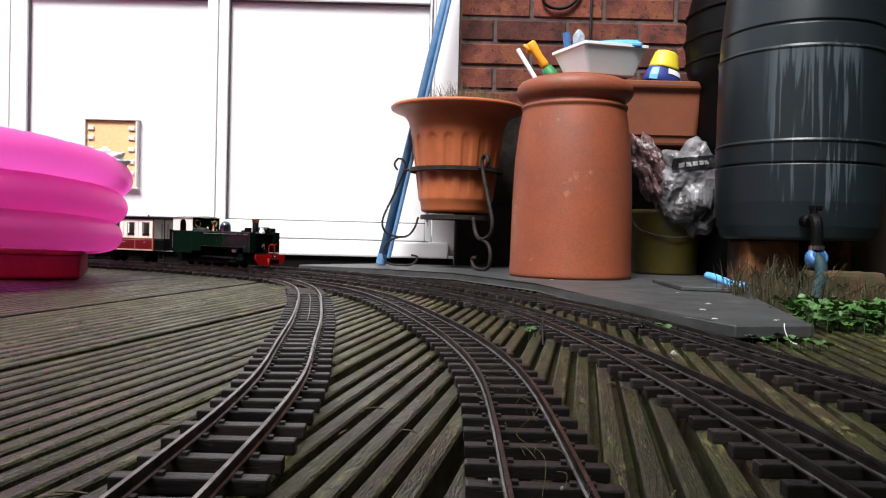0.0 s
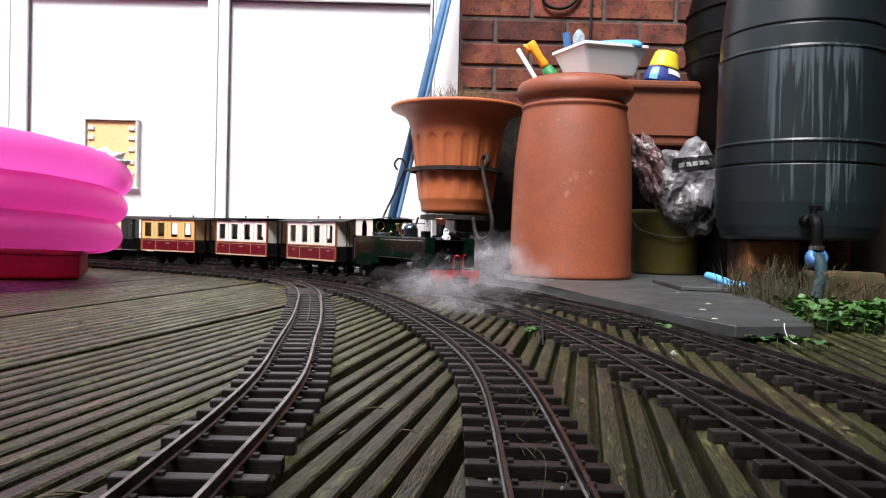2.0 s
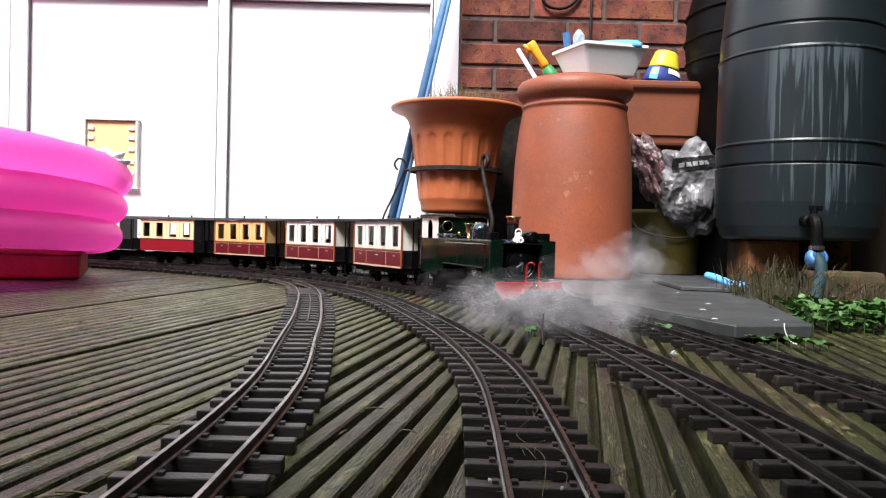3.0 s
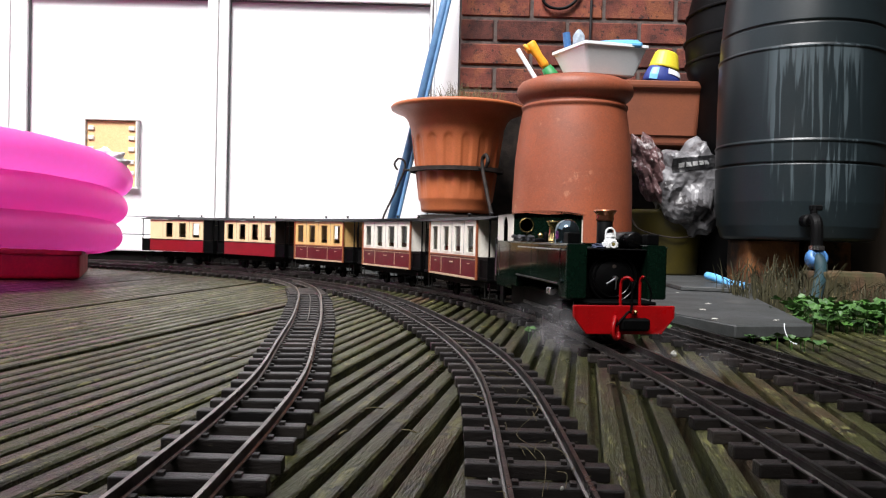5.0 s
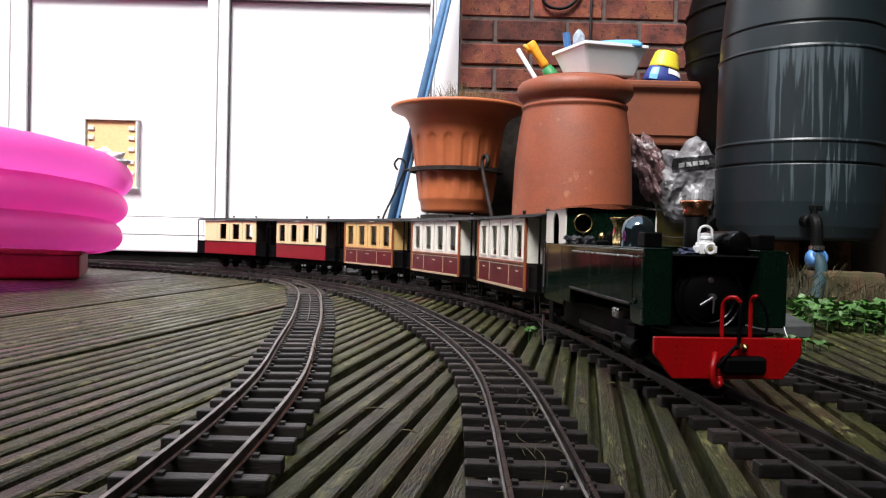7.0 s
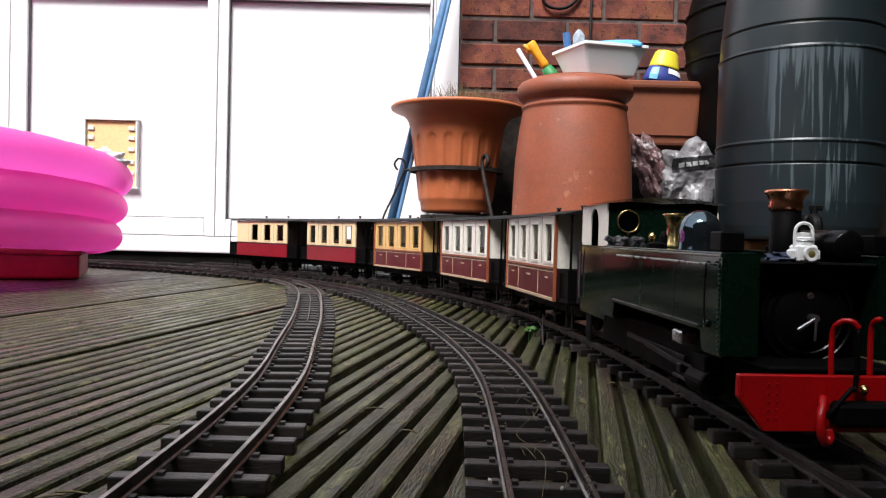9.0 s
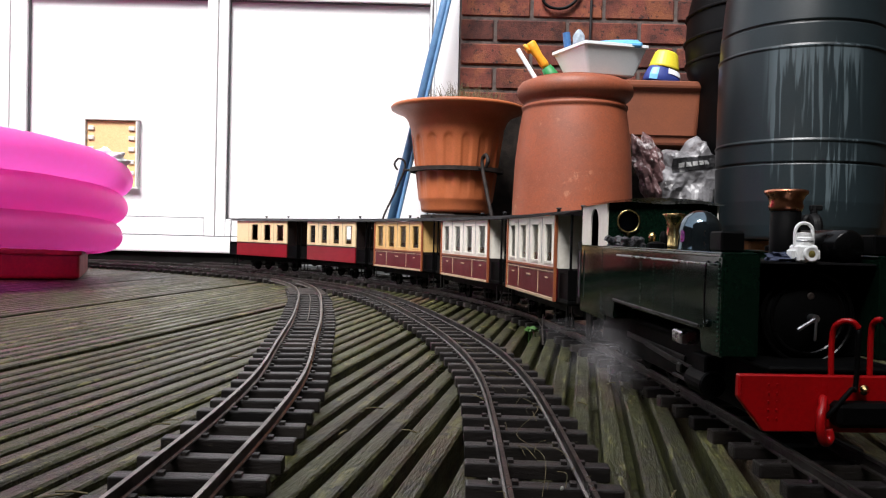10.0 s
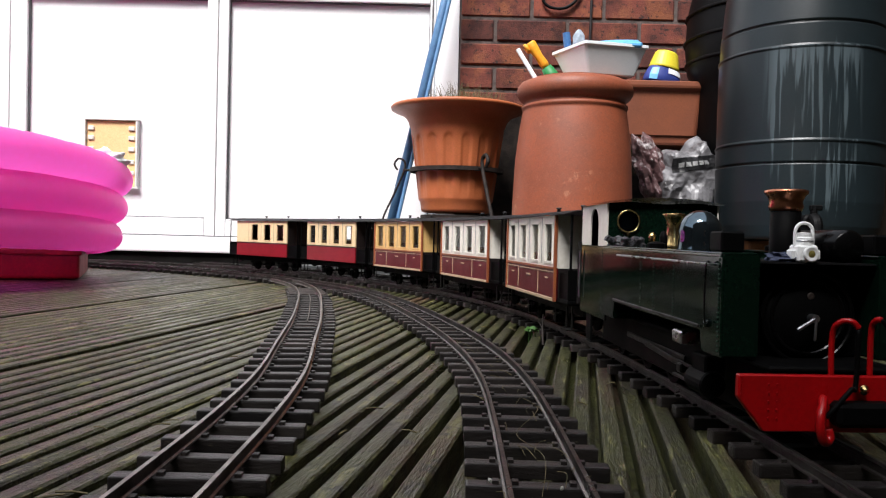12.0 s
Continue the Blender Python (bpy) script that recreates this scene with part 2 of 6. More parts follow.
# ---------- mesh helpers ----------
def part(name, bm, material, parent=None, label="", smooth=False, m=None):
    me = bpy.data.meshes.new(name)
    bmesh.ops.recalc_face_normals(bm, faces=bm.faces)
    bm.to_mesh(me)
    bm.free()
    me.materials.append(material)
    if smooth:
        for p in me.polygons:
            p.use_smooth = True
    ob = new(name, me)
    if parent is not None:
        ob.parent = parent
    if m is not None:
        ob.matrix_basis = m
    if label:
        tagged(ob, label)
    return ob


def B():
    return bmesh.new()


def box(bm, x0, x1, y0, y1, z0, z1, bev=0.0, seg=1, m=None):
    r = bmesh.ops.create_cube(bm, size=1.0)
    vs = r["verts"]
    for v in vs:
        v.co = Vector((x0 if v.co.x < 0 else x1, y0 if v.co.y < 0 else y1, z0 if v.co.z < 0 else z1))
    if m is not None:
        for v in vs:
            v.co = m @ v.co
    if bev:
        es = list({e for v in vs for e in v.link_edges})
        bmesh.ops.bevel(bm, geom=es, offset=bev, segments=seg, affect="EDGES", profile=0.6)
    return bm


def lathe(bm, prof, n=32, m=None, wob=None, arc=(0.0, 2 * math.pi)):
    full = abs(arc[1] - arc[0] - 2 * math.pi) < 1e-6
    rings = []
    for r, z in prof:
        row = []
        for i in range(n if full else n + 1):
            a = arc[0] + (arc[1] - arc[0]) * i / n
            rr = r if wob is None else r + wob(a, z)
            co = Vector((rr * math.cos(a), rr * math.sin(a), z))
            row.append(bm.verts.new(m @ co if m is not None else co))
        rings.append(row)
    for a, b in zip(rings, rings[1:]):
        for i in range(n):
            j = (i + 1) % len(a)
            bm.faces.new((a[i], a[j], b[j], b[i]))
    if full:
        if prof[0][0] > 1e-6:
            bm.faces.new(rings[0])
        if prof[-1][0] > 1e-6:
            bm.faces.new(rings[-1])
    return bm


def tube(bm, pts, r, n=8, closed=False, cap=True, radii=None):
    pts = [Vector(p) for p in pts]
    rings = []
    up = Vector((0.13, 0.21, 0.97))
    for i, p in enumerate(pts):
        if closed:
            d = pts[(i + 1) % len(pts)] - pts[i - 1]
        else:
            d = pts[min(i + 1, len(pts) - 1)] - pts[max(i - 1, 0)]
        d.normalize()
        a = up - d * up.dot(d)
        if a.length < 0.05:
            a = Vector((1, 0, 0)) - d * d.x
        a.normalize()
        b = d.cross(a)
        up = a
        rr = radii[i] if radii else r
        rings.append([bm.verts.new(p + (a * math.cos(q) + b * math.sin(q)) * rr) for q in [2 * math.pi * k / n for k in range(n)]])
    pairs = list(zip(rings, rings[1:])) + ([(rings[-1], rings[0])] if closed else [])
    for a, b in pairs:
        for i in range(n):
            bm.faces.new((a[i], a[(i + 1) % n], b[(i + 1) % n], b[i]))
    if cap and not closed:
        bm.faces.new(rings[0])
        bm.faces.new(rings[-1])
    return bm


def smooth_path(pts, k=6):
    pts = [Vector(p) for p in pts]
    out = []
    for i in range(len(pts) - 1):
        p0, p1, p2, p3 = pts[max(i - 1, 0)], pts[i], pts[i + 1], pts[min(i + 2, len(pts) - 1)]
        for j in range(k):
            t = j / k
            out.append(0.5 * ((2 * p1) + (p2 - p0) * t + (2 * p0 - 5 * p1 + 4 * p2 - p3) * t * t + (3 * p1 - p0 - 3 * p2 + p3) * t ** 3))
    out.append(pts[-1])
    return out


def prism(bm, poly, z0, z1, m=None):
    lo = [bm.verts.new((x, y, z0)) for x, y in poly]
    hi = [bm.verts.new((x, y, z1)) for x, y in poly]
    if m is not None:
        for v in lo + hi:
            v.co = m @ v.co
    bm.faces.new(lo)
    bm.faces.new(hi)
    for i in range(len(poly)):
        j = (i + 1) % len(poly)
        bm.faces.new((lo[i], lo[j], hi[j], hi[i]))
    return bm


def blob(bm, c, r, s=(1, 1, 1), amp=0.2, freq=3.0, sub=2, seed=0.0):
    res = bmesh.ops.create_icosphere(bm, subdivisions=sub, radius=1.0)
    for v in res["verts"]:
        d = v.co.normalized()
        k = 1 + amp * noise.noise(d * freq + Vector((seed, seed * 1.7, 3.1)))
        v.co = Vector(c) + Vector((d.x * r * s[0] * k, d.y * r * s[1] * k, d.z * r * s[2] * k))
    return bm


def root(name, label, category, m=None, group="", kind=""):
    ob = new(name)
    ob.empty_display_size = 0.05
    if m is not None:
        ob.matrix_basis = m
    return tagged(ob, label, category, group, kind)


# ---------- ground and deck ----------
bm = B()
bmesh.ops.create_grid(bm, x_segments=8, y_segments=8, size=60)
ground = part("ground", bm, M_EARTH)
ground.location = (0, 0, -0.03)
tagged(ground, "dark bare garden soil under the deck", "ground", kind="structure")

DECK_A = radians(10.5)
RIDGE, RIDGES = 0.0172, 7
WALL_Y = 2.42
deck = root("deck", "weathered grooved softwood decking, mossy and wet, grey-brown", "decking", pose(0, 0, 0, 0, 0, -10.5), kind="structure")


def deck_board(length, name="board"):
    bm = B()
    prof = []
    w = RIDGE * RIDGES
    for i in range(RIDGES):
        a = i * RIDGE
        g = 0.003
        prof += [(a + g * 0.9, -0.0125), (a + g, -0.0013), (a + g + 0.0014, -0.0001), (a + RIDGE - g - 0.0014, -0.0001), (a + RIDGE - g, -0.0013), (a + RIDGE - g * 0.9, -0.0125)]
    prof += [(w - 0.001, -0.026), (0.001, -0.026)]
    prof = [(x - w / 2, z) for x, z in prof]
    n = 18
    rows = []
    for k in range(n + 1):
        y = length * (k / n - 0.5)
        rows.append([bm.verts.new((x + 0.0005 * noise.noise(Vector((x * 30, y * 5, 1.0))), y,
                                   z + (0.0006 * noise.noise(Vector((x * 50, y * 9, 4.0))) if z > -0.004 else 0))) for x, z in prof])
    m = len(prof)
    for a, b in zip(rows, rows[1:]):
        for i in range(m):
            bm.faces.new((a[i], a[(i + 1) % m], b[(i + 1) % m], b[i]))
    bm.faces.new(rows[0])
    bm.faces.new(rows[-1])
    me = bpy.data.meshes.new(name)
    bmesh.ops.recalc_face_normals(bm, faces=bm.faces)
    bm.to_mesh(me)
    bm.free()
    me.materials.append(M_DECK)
    return me


def lay_deck():
    pitch = RIDGE * RIDGES + 0.0045
    ca, sa = math.cos(DECK_A), math.sin(DECK_A)
    for k in range(-19, 13):
        x = k * pitch
        top = min((WALL_Y - 0.06 + x * sa) / ca, (1.56 - x * ca) / sa)
        low = -0.62 + 0.1 * math.sin(k * 2.3)
        if top - low < 0.3:
            continue
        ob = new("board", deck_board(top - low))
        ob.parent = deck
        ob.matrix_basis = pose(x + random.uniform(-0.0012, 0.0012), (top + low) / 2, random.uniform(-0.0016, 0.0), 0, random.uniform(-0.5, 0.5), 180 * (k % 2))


# ---------- tracks ----------
# the main loop: straight, then curving ever tighter to the left
LOOP_START = (0.186, 0.33)
BENDS = ((3.8, 0.1447), (1.72, radians(65) - 0.1447), (0.7, radians(25)))


def loop(s, off=0.0):
    """Place and heading (angle from +y towards -x) along the loop, s metres beyond the first bend's start."""
    p, a = Vector((*LOOP_START, 0)), 0.0
    if s > 0:
        for r, turn in BENDS:
            step = min(s, r * turn)
            n0 = Vector((math.cos(a), math.sin(a), 0))
            a += step / r
            p += (Vector((math.cos(a), math.sin(a), 0)) - n0) * r
            s -= step
            if s <= 0:
                break
    n = Vector((math.cos(a), math.sin(a), 0))
    if s:
        p = p + Vector((-n.y, n.x, 0)) * s
    return p + n * off, a


def path_of(ctrl):
    """Evenly spaced places and headings along a smooth line through the given places."""
    pts = smooth_path([(x, y, 0) for x, y in ctrl], 24)
    d = [0.0]
    for a, b in zip(pts, pts[1:]):
        d.append(d[-1] + (b - a).length)

    def at(s, off=0.0):
        s = min(max(s, 0), d[-1] - 1e-6)
        i = max(j for j in range(len(d)) if d[j] <= s)
        i = min(i, len(pts) - 2)
        f = (s - d[i]) / (d[i + 1] - d[i])
        p = pts[i].lerp(pts[i + 1], f)
        q = pts[min(i + 2, len(pts) - 1)] - pts[max(i - 1, 0)]
        a = math.atan2(-q.x, q.y)
        return p + Vector((math.cos(a), math.sin(a), 0)) * off, a
    return at, d[-1]


GAUGE = 0.032
SLEEPER_TOP, RAIL_TOP = 0.0062, 0.0125
bm = B()
box(bm, -0.0335, 0.0335, -0.0046, 0.0046, -0.001, SLEEPER_TOP, 0.0011, 2)
for sx in (-1, 1):
    for o in (-0.0042, 0.0042):
        box(bm, sx * 0.0165 + o - 0.0014, sx * 0.0165 + o + 0.0014, -0.002, 0.002, SLEEPER_TOP - 0.0005, SLEEPER_TOP + 0.0016)
sleeper_mesh = bpy.data.meshes.new("sleeper")
bm.to_mesh(sleeper_mesh)
bm.free()
sleeper_mesh.materials.append(M_SLEEPER)


def rail(at, s0, s1, off, parent, material, step=0.03, base=True):
    bm = B()
    prof = [(-0.0016, 0.0058), (0.0016, 0.0058), (0.0015, 0.0066), (0.0005, 0.0072), (0.0005, 0.0106), (0.0011, 0.0111), (0.0010, RAIL_TOP),
            (-0.0010, RAIL_TOP), (-0.0011, 0.0111), (-0.0005, 0.0106), (-0.0005, 0.0072), (-0.0015, 0.0066)]
    n = max(2, int((s1 - s0) / step))
    rows = []
    for k in range(n + 1):
        s = s0 + (s1 - s0) * k / n
        row = []
        p, a = at(s, off)
        nrm = Vector((math.cos(a), math.sin(a), 0))
        for x, z in prof:
            row.append(bm.verts.new(p + nrm * x + Vector((0, 0, z))))
        rows.append(row)
    m = len(prof)
    for a, b in zip(rows, rows[1:]):
        for i in range(m):
            bm.faces.new((a[i], a[(i + 1) % m], b[(i + 1) % m], b[i]))
    bm.faces.new(rows[0])
    bm.faces.new(rows[-1])
    return part("rail", bm, material, parent)


def track(at, s0, s1, label, pitch=0.0303, s_last=None, material=M_RAIL_DARK):
    t = root("railway_track", label, "track", kind="structure", group="model railway tracks")
    for off in (-0.0165, 0.0165):
        rail(at, s0, s1, off, t, material)
    s = s0
    while s < (s1 if s_last is None else s_last):
        p, a = at(s)
        ob = new("sleeper", sleeper_mesh)
        ob.parent = t
        ob.matrix_basis = Matrix.Translation(p + Vector((0, 0, random.uniform(-0.0004, 0.0003)))) @ Matrix.Rotation(a + random.uniform(-0.015, 0.015), 4, "Z")
        s += pitch
    return t


main_at = lambda s, off=0.0: loop(s, off)
outer_at = lambda s, off=0.0: loop(s, off + 0.122)
side_at, side_len = path_of([(-0.107, -0.1), (-0.106, 0.15), (-0.105, 0.32), (-0.106, 0.43), (-0.113, 0.55), (-0.132, 0.70), (-0.155, 0.88), (-0.183, 1.06), (-0.215, 1.24), (-0.262, 1.42), (-0.345, 1.60), (-0.50, 1.80), (-0.70, 1.95)])
mid_at, mid_len = path_of([(0.042, -0.1), (0.043, 0.15), (0.045, 0.30), (0.047, 0.42), (0.046, 0.54), (0.035, 0.67), (0.006, 0.84), (-0.044, 1.05), (-0.095, 1.22), (-0.158, 1.37), (-0.24, 1.50), (-0.36, 1.66), (-0.5, 1.80), (-0.70, 1.95), (-1.0, 2.1)])


def lay_tracks():
    track(main_at, -0.6, 3.4, "weathered model railway track with dark sleepers, carrying the train")
    track(outer_at, -0.6, 2.2, "weathered model railway track beside the slate edging", pitch=0.0289)
    track(mid_at, 0.0, mid_len, "weathered model railway track curving over the deck")
    siding = track(side_at, 0.0, 1.72, "model railway siding with brighter worn rails", s_last=1.46, material=M_RAIL)
    # turnout at the far end of the siding: closer timbers, a filled plate and a centre rod
    for k in range(13):
        p, a = side_at(1.005 + 0.0303 * k)
        ob = new("sleeper", sleeper_mesh)
        ob.parent = siding
        ob.matrix_basis = Matrix.Translation(p + Vector((0, 0, -0.0008))) @ Matrix.Rotation(a, 4, "Z") @ Matrix.Diagonal((0.98, 0.8, 1, 1))
    bm = B()
    rows = []
    for k in range(13):
        s = 1.37 + 0.012 * k
        rows.append([bm.verts.new(side_at(s, o)[0] + Vector((0, 0, z))) for o, z in ((-0.031, 0.001), (-0.03, 0.0075), (0.03, 0.0075), (0.031, 0.001))])
    for a, b in zip(rows, rows[1:]):
        for q in range(4):
            bm.faces.new((a[q], a[(q + 1) % 4], b[(q + 1) % 4], b[q]))
    bm.faces.new(rows[0])
    bm.faces.new(rows[-1])
    part("turnout_plate", bm, M_IRON, siding, "dark moulded turnout plate")
    bm = B()
    tube(bm, [side_at(0.99 + 0.02 * k, 0.001)[0] + Vector((0, 0, SLEEPER_TOP + 0.0009)) for k in range(20)], 0.0008, 6)
    part("point_rod", bm, M_RAIL_DARK, siding, "thin dark point rod")


# ---------- house wall and doors ----------
JAMB = 0.036


def build_wall():
    w = root("wall_north", "red brick house wall with grey mortar joints", "wall", kind="structure")
    bm = B()
    box(bm, JAMB, 1.62, WALL_Y + 0.006, WALL_Y + 0.22, -0.03, 2.5)
    part("mortar_bed", bm, M_MORTAR, w)
    bm = B()
    box(bm, -2.6, JAMB - 0.001, WALL_Y + 0.006, WALL_Y + 0.22, 2.1, 2.5)
    part("lintel", bm, M_MORTAR, w)
    bm = B()
    box(bm, -3.35, -2.503, WALL_Y + 0.006, WALL_Y + 0.22, -0.03, 2.5)
    part("rendered_end", bm, M_MORTAR, w)
    full, half = B(), B()
    box(full, -0.1075, 0.1075, 0, 0.05, -0.0325, 0.0325, 0.004)
    box(half, -0.051, 0.051, 0, 0.05, -0.0325, 0.0325, 0.004)
    meshes = []
    for b in (full, half):
        me = bpy.data.meshes.new("brick")
        b.to_mesh(me)
        b.free()
        me.materials.append(M_BRICK)
        meshes.append(me)
    stuff = B()
    z0 = 0.0325 - 0.03
    for row in range(34):
        z = z0 + row * 0.0755
        x = JAMB + 0.004
        first = (row % 2 == 0)
        while x < 1.55:
            wd = 0.102 if first else 0.215
            if z < 1.05:
                ob = new("brick", meshes[1 if first else 0])
                ob.parent = w
                ob.matrix_basis = pose(x + wd / 2, WALL_Y + random.uniform(-0.002, 0.002), z, 0, 0, random.uniform(-0.4, 0.4))
            else:
                box(stuff, x, x + wd, WALL_Y, WALL_Y + 0.05, z - 0.0325, z + 0.0325)
            x += wd + 0.011
            first = False
    tagged(part("upper_bricks", stuff, M_BRICK, w), kind="stuff")
    # dark plinth; above about 0.19 it stands in for deep shade by the pots
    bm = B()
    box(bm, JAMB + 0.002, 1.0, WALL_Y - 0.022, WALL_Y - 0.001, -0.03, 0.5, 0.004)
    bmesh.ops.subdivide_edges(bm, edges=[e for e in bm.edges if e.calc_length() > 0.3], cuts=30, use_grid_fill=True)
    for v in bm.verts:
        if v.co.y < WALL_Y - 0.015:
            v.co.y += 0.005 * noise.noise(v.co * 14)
    part("rendered_plinth", bm, M_PLINTH, w, "rough dark plinth, its upper part standing in for deep shade")
    # added near-black boards; the recess's darkness is put into their colour
    g = root("side_gate", "near-black boards added to fill in the dark recess beside the water butt", "gate", pose(0, 1.98, 0), kind="structure")
    for k in range(5):
        bm = B()
        box(bm, 0.985 + 0.125 * k, 1.107 + 0.125 * k, 0.0, 0.02, 0.0, 1.8, 0.003)
        part("board", bm, M_BLACKVOID, g)
    # side fence closing the corner, added to keep skylight off the right
    s = root("wall_east", "plain dark fence added to keep skylight off the right side", "fence", kind="structure")
    bm = B()
    box(bm, 0.985, 1.1, -1.0, 1.95, 0.003, 2.3)
    part("masonry", bm, M_FENCE, s)


def build_enclosure():
    # added out of view; the tall south fence shades the near deck
    for name, x0, x1, y0, y1 in (("wall_south", -2.6, 1.62, -1.15, -1.0), ("wall_west", -2.75, -2.6, -1.15, WALL_Y + 0.2)):
        w = root(name, "plain dark unseen fence closing the yard, added to shade the near deck", "fence", kind="structure")
        bm = B()
        box(bm, x0, x1, y0, y1, -0.03, 2.3 if name == "wall_south" else 1.3, 0.01)
        part("boarding", bm, M_FENCE, w)


def build_doors():
    d = root("door_1", "white plastic double patio doors with plain panels", "door", kind="structure")
    yf = WALL_Y

    def slab(name, x0, x1, z0, z1, y0, y1, mt=M_UPVC, bev=0.003, label=""):
        bm = B()
        box(bm, x0, x1, y0, y1, z0, z1, bev, 2)
        return part(name, bm, mt, d, label)

    # outer frame
    slab("frame_post", -0.037, JAMB - 0.002, 0.045, 2.08, yf + 0.0, yf + 0.08)
    slab("frame_post", -2.5, -2.42, 0.045, 2.08, yf + 0.0, yf + 0.08)
    slab("frame_head", -2.42, -0.038, 2.0, 2.08, yf + 0.0, yf + 0.08)
    slab("sill", -2.5, 0.016, 0.036, 0.086, yf - 0.035, yf + 0.08, bev=0.006)
    # leaves: stiles, rails, panels
    zt, zb = 0.833, 0.143
    for x0, x1, leaf in ((-1.372, -0.7225, "a"), (-0.7195, -0.040, "b"), (-2.41, -1.375, "c")):
        lo, hi = x0 + 0.052, x1 - (0.033 if leaf != "b" else 0.018)
        if leaf == "b":
            lo = x0 + 0.031
        slab("stile", x0, lo, 0.088, 1.995, yf - 0.004, yf + 0.06)
        slab("stile", hi, x1, 0.088, 1.995, yf - 0.004, yf + 0.06)
        slab("bottom_rail", lo + 0.001, hi - 0.001, 0.088, zb, yf - 0.004, yf + 0.06)
        slab("middle_rail", lo + 0.001, hi - 0.001, zt, zt + 0.12, yf - 0.004, yf + 0.06)
        slab("top_rail", lo + 0.001, hi - 0.001, 1.9, 1.995, yf - 0.004, yf + 0.06)
        slab("panel", lo + 0.002, hi - 0.002, zb + 0.002, zt - 0.002, yf + 0.016, yf + 0.045, bev=0)
        slab("panel", lo + 0.002, hi - 0.002, zt + 0.122, 1.898, yf + 0.016, yf + 0.045, bev=0)
        for gx0, gx1, gz0, gz1 in ((lo, lo + 0.0032, zb, zt), (hi - 0.0022, hi, zb, zt), (lo + 0.0035, hi - 0.0025, zt - 0.004, zt), (lo + 0.0035, hi - 0.0025, zb, zb + 0.0035)):
            slab("gasket", gx0, gx1, gz0, gz1, yf + 0.006, yf + 0.0155, M_GASKET, 0, "dark rubber gasket")
    # joint lines of sill
    slab("sill_joint", -2.48, -0.05, 0.0862, 0.0898, yf - 0.012, yf - 0.0045, M_GASKET, 0, "dark joint above the sill")
    slab("threshold", -2.5, JAMB - 0.003, -0.03, 0.034, yf - 0.02, yf + 0.08, M_BLACKVOID, 0.002, "near-black strip below the sill")
    # cat flap
    c = root("cat_flap", "cat flap with tan cover board and grey frame", "cat flap", pose(-1.054, yf + 0.012, 0.345))
    bm = B()
    for x0, x1, z0, z1 in ((-0.088, 0.088, 0.1, 0.106), (-0.088, 0.088, -0.114, -0.108), (-0.085, -0.079, -0.108, 0.1), (0.079, 0.085, -0.108, 0.1)):
        box(bm, x0, x1, -0.016, 0.006, z0, z1, 0.001)
    part("frame", bm, mat("grey_flap_frame", (0.74, 0.73, 0.71), (0.66, 0.65, 0.63), 0.5), c)
    bm = B()
    box(bm, -0.0785, 0.0785, -0.006, 0.003, -0.107, 0.099, 0.002)
    part("cover_board", bm, M_TAN, c)
    for sx in (-1, 1):
        for z in (0.075, 0.045, 0.01, -0.03, -0.065):
            bm = B()
            box(bm, sx * 0.064 - 0.01, sx * 0.064 + 0.01, -0.011, -0.0055, z - 0.007, z + 0.007, 0.002)
            part("clip", bm, M_CREAM, c)


def build_pole():
    p = root("broom_pole", "blue painted metal broom handle leaning on the doors", "pole")
    a, b = Vector((-0.182, 2.24, 0.02)), Vector((0.16, 2.40, 1.62))
    b.y = WALL_Y - 0.018
    d = (b - a).normalized()
    bm = B()
    tube(bm, [a + d * 0.02, b], 0.0128, 24)
    part("tube", bm, M_BLUE, p, smooth=True)
    bm = B()
    tube(bm, [a, a + d * 0.03], 0.014, 18)
    part("end_cap", bm, M_BLUE, p, "scuffed blue end cap")
    bm = B()
    o = Vector((0.020, -0.012, 0.0))
    tube(bm, [a + d * 0.02 + o, a + d * 0.95 + o * 0.6], 0.006, 10)
    part("spare_rod", bm, M_BLUE, p, "thin blue rod beside the tube")
    # grey cord hanging by the pole
    bm = B()
    tube(bm, smooth_path([(-0.047, WALL_Y - 0.008, 1.3), (-0.05, WALL_Y - 0.008, 0.8), (-0.053, WALL_Y - 0.008, 0.15)], 4), 0.0022, 6)
    c = part("cord", bm, M_GASKET)
    tagged(c, "thin grey cord hanging down the white door", "cord")


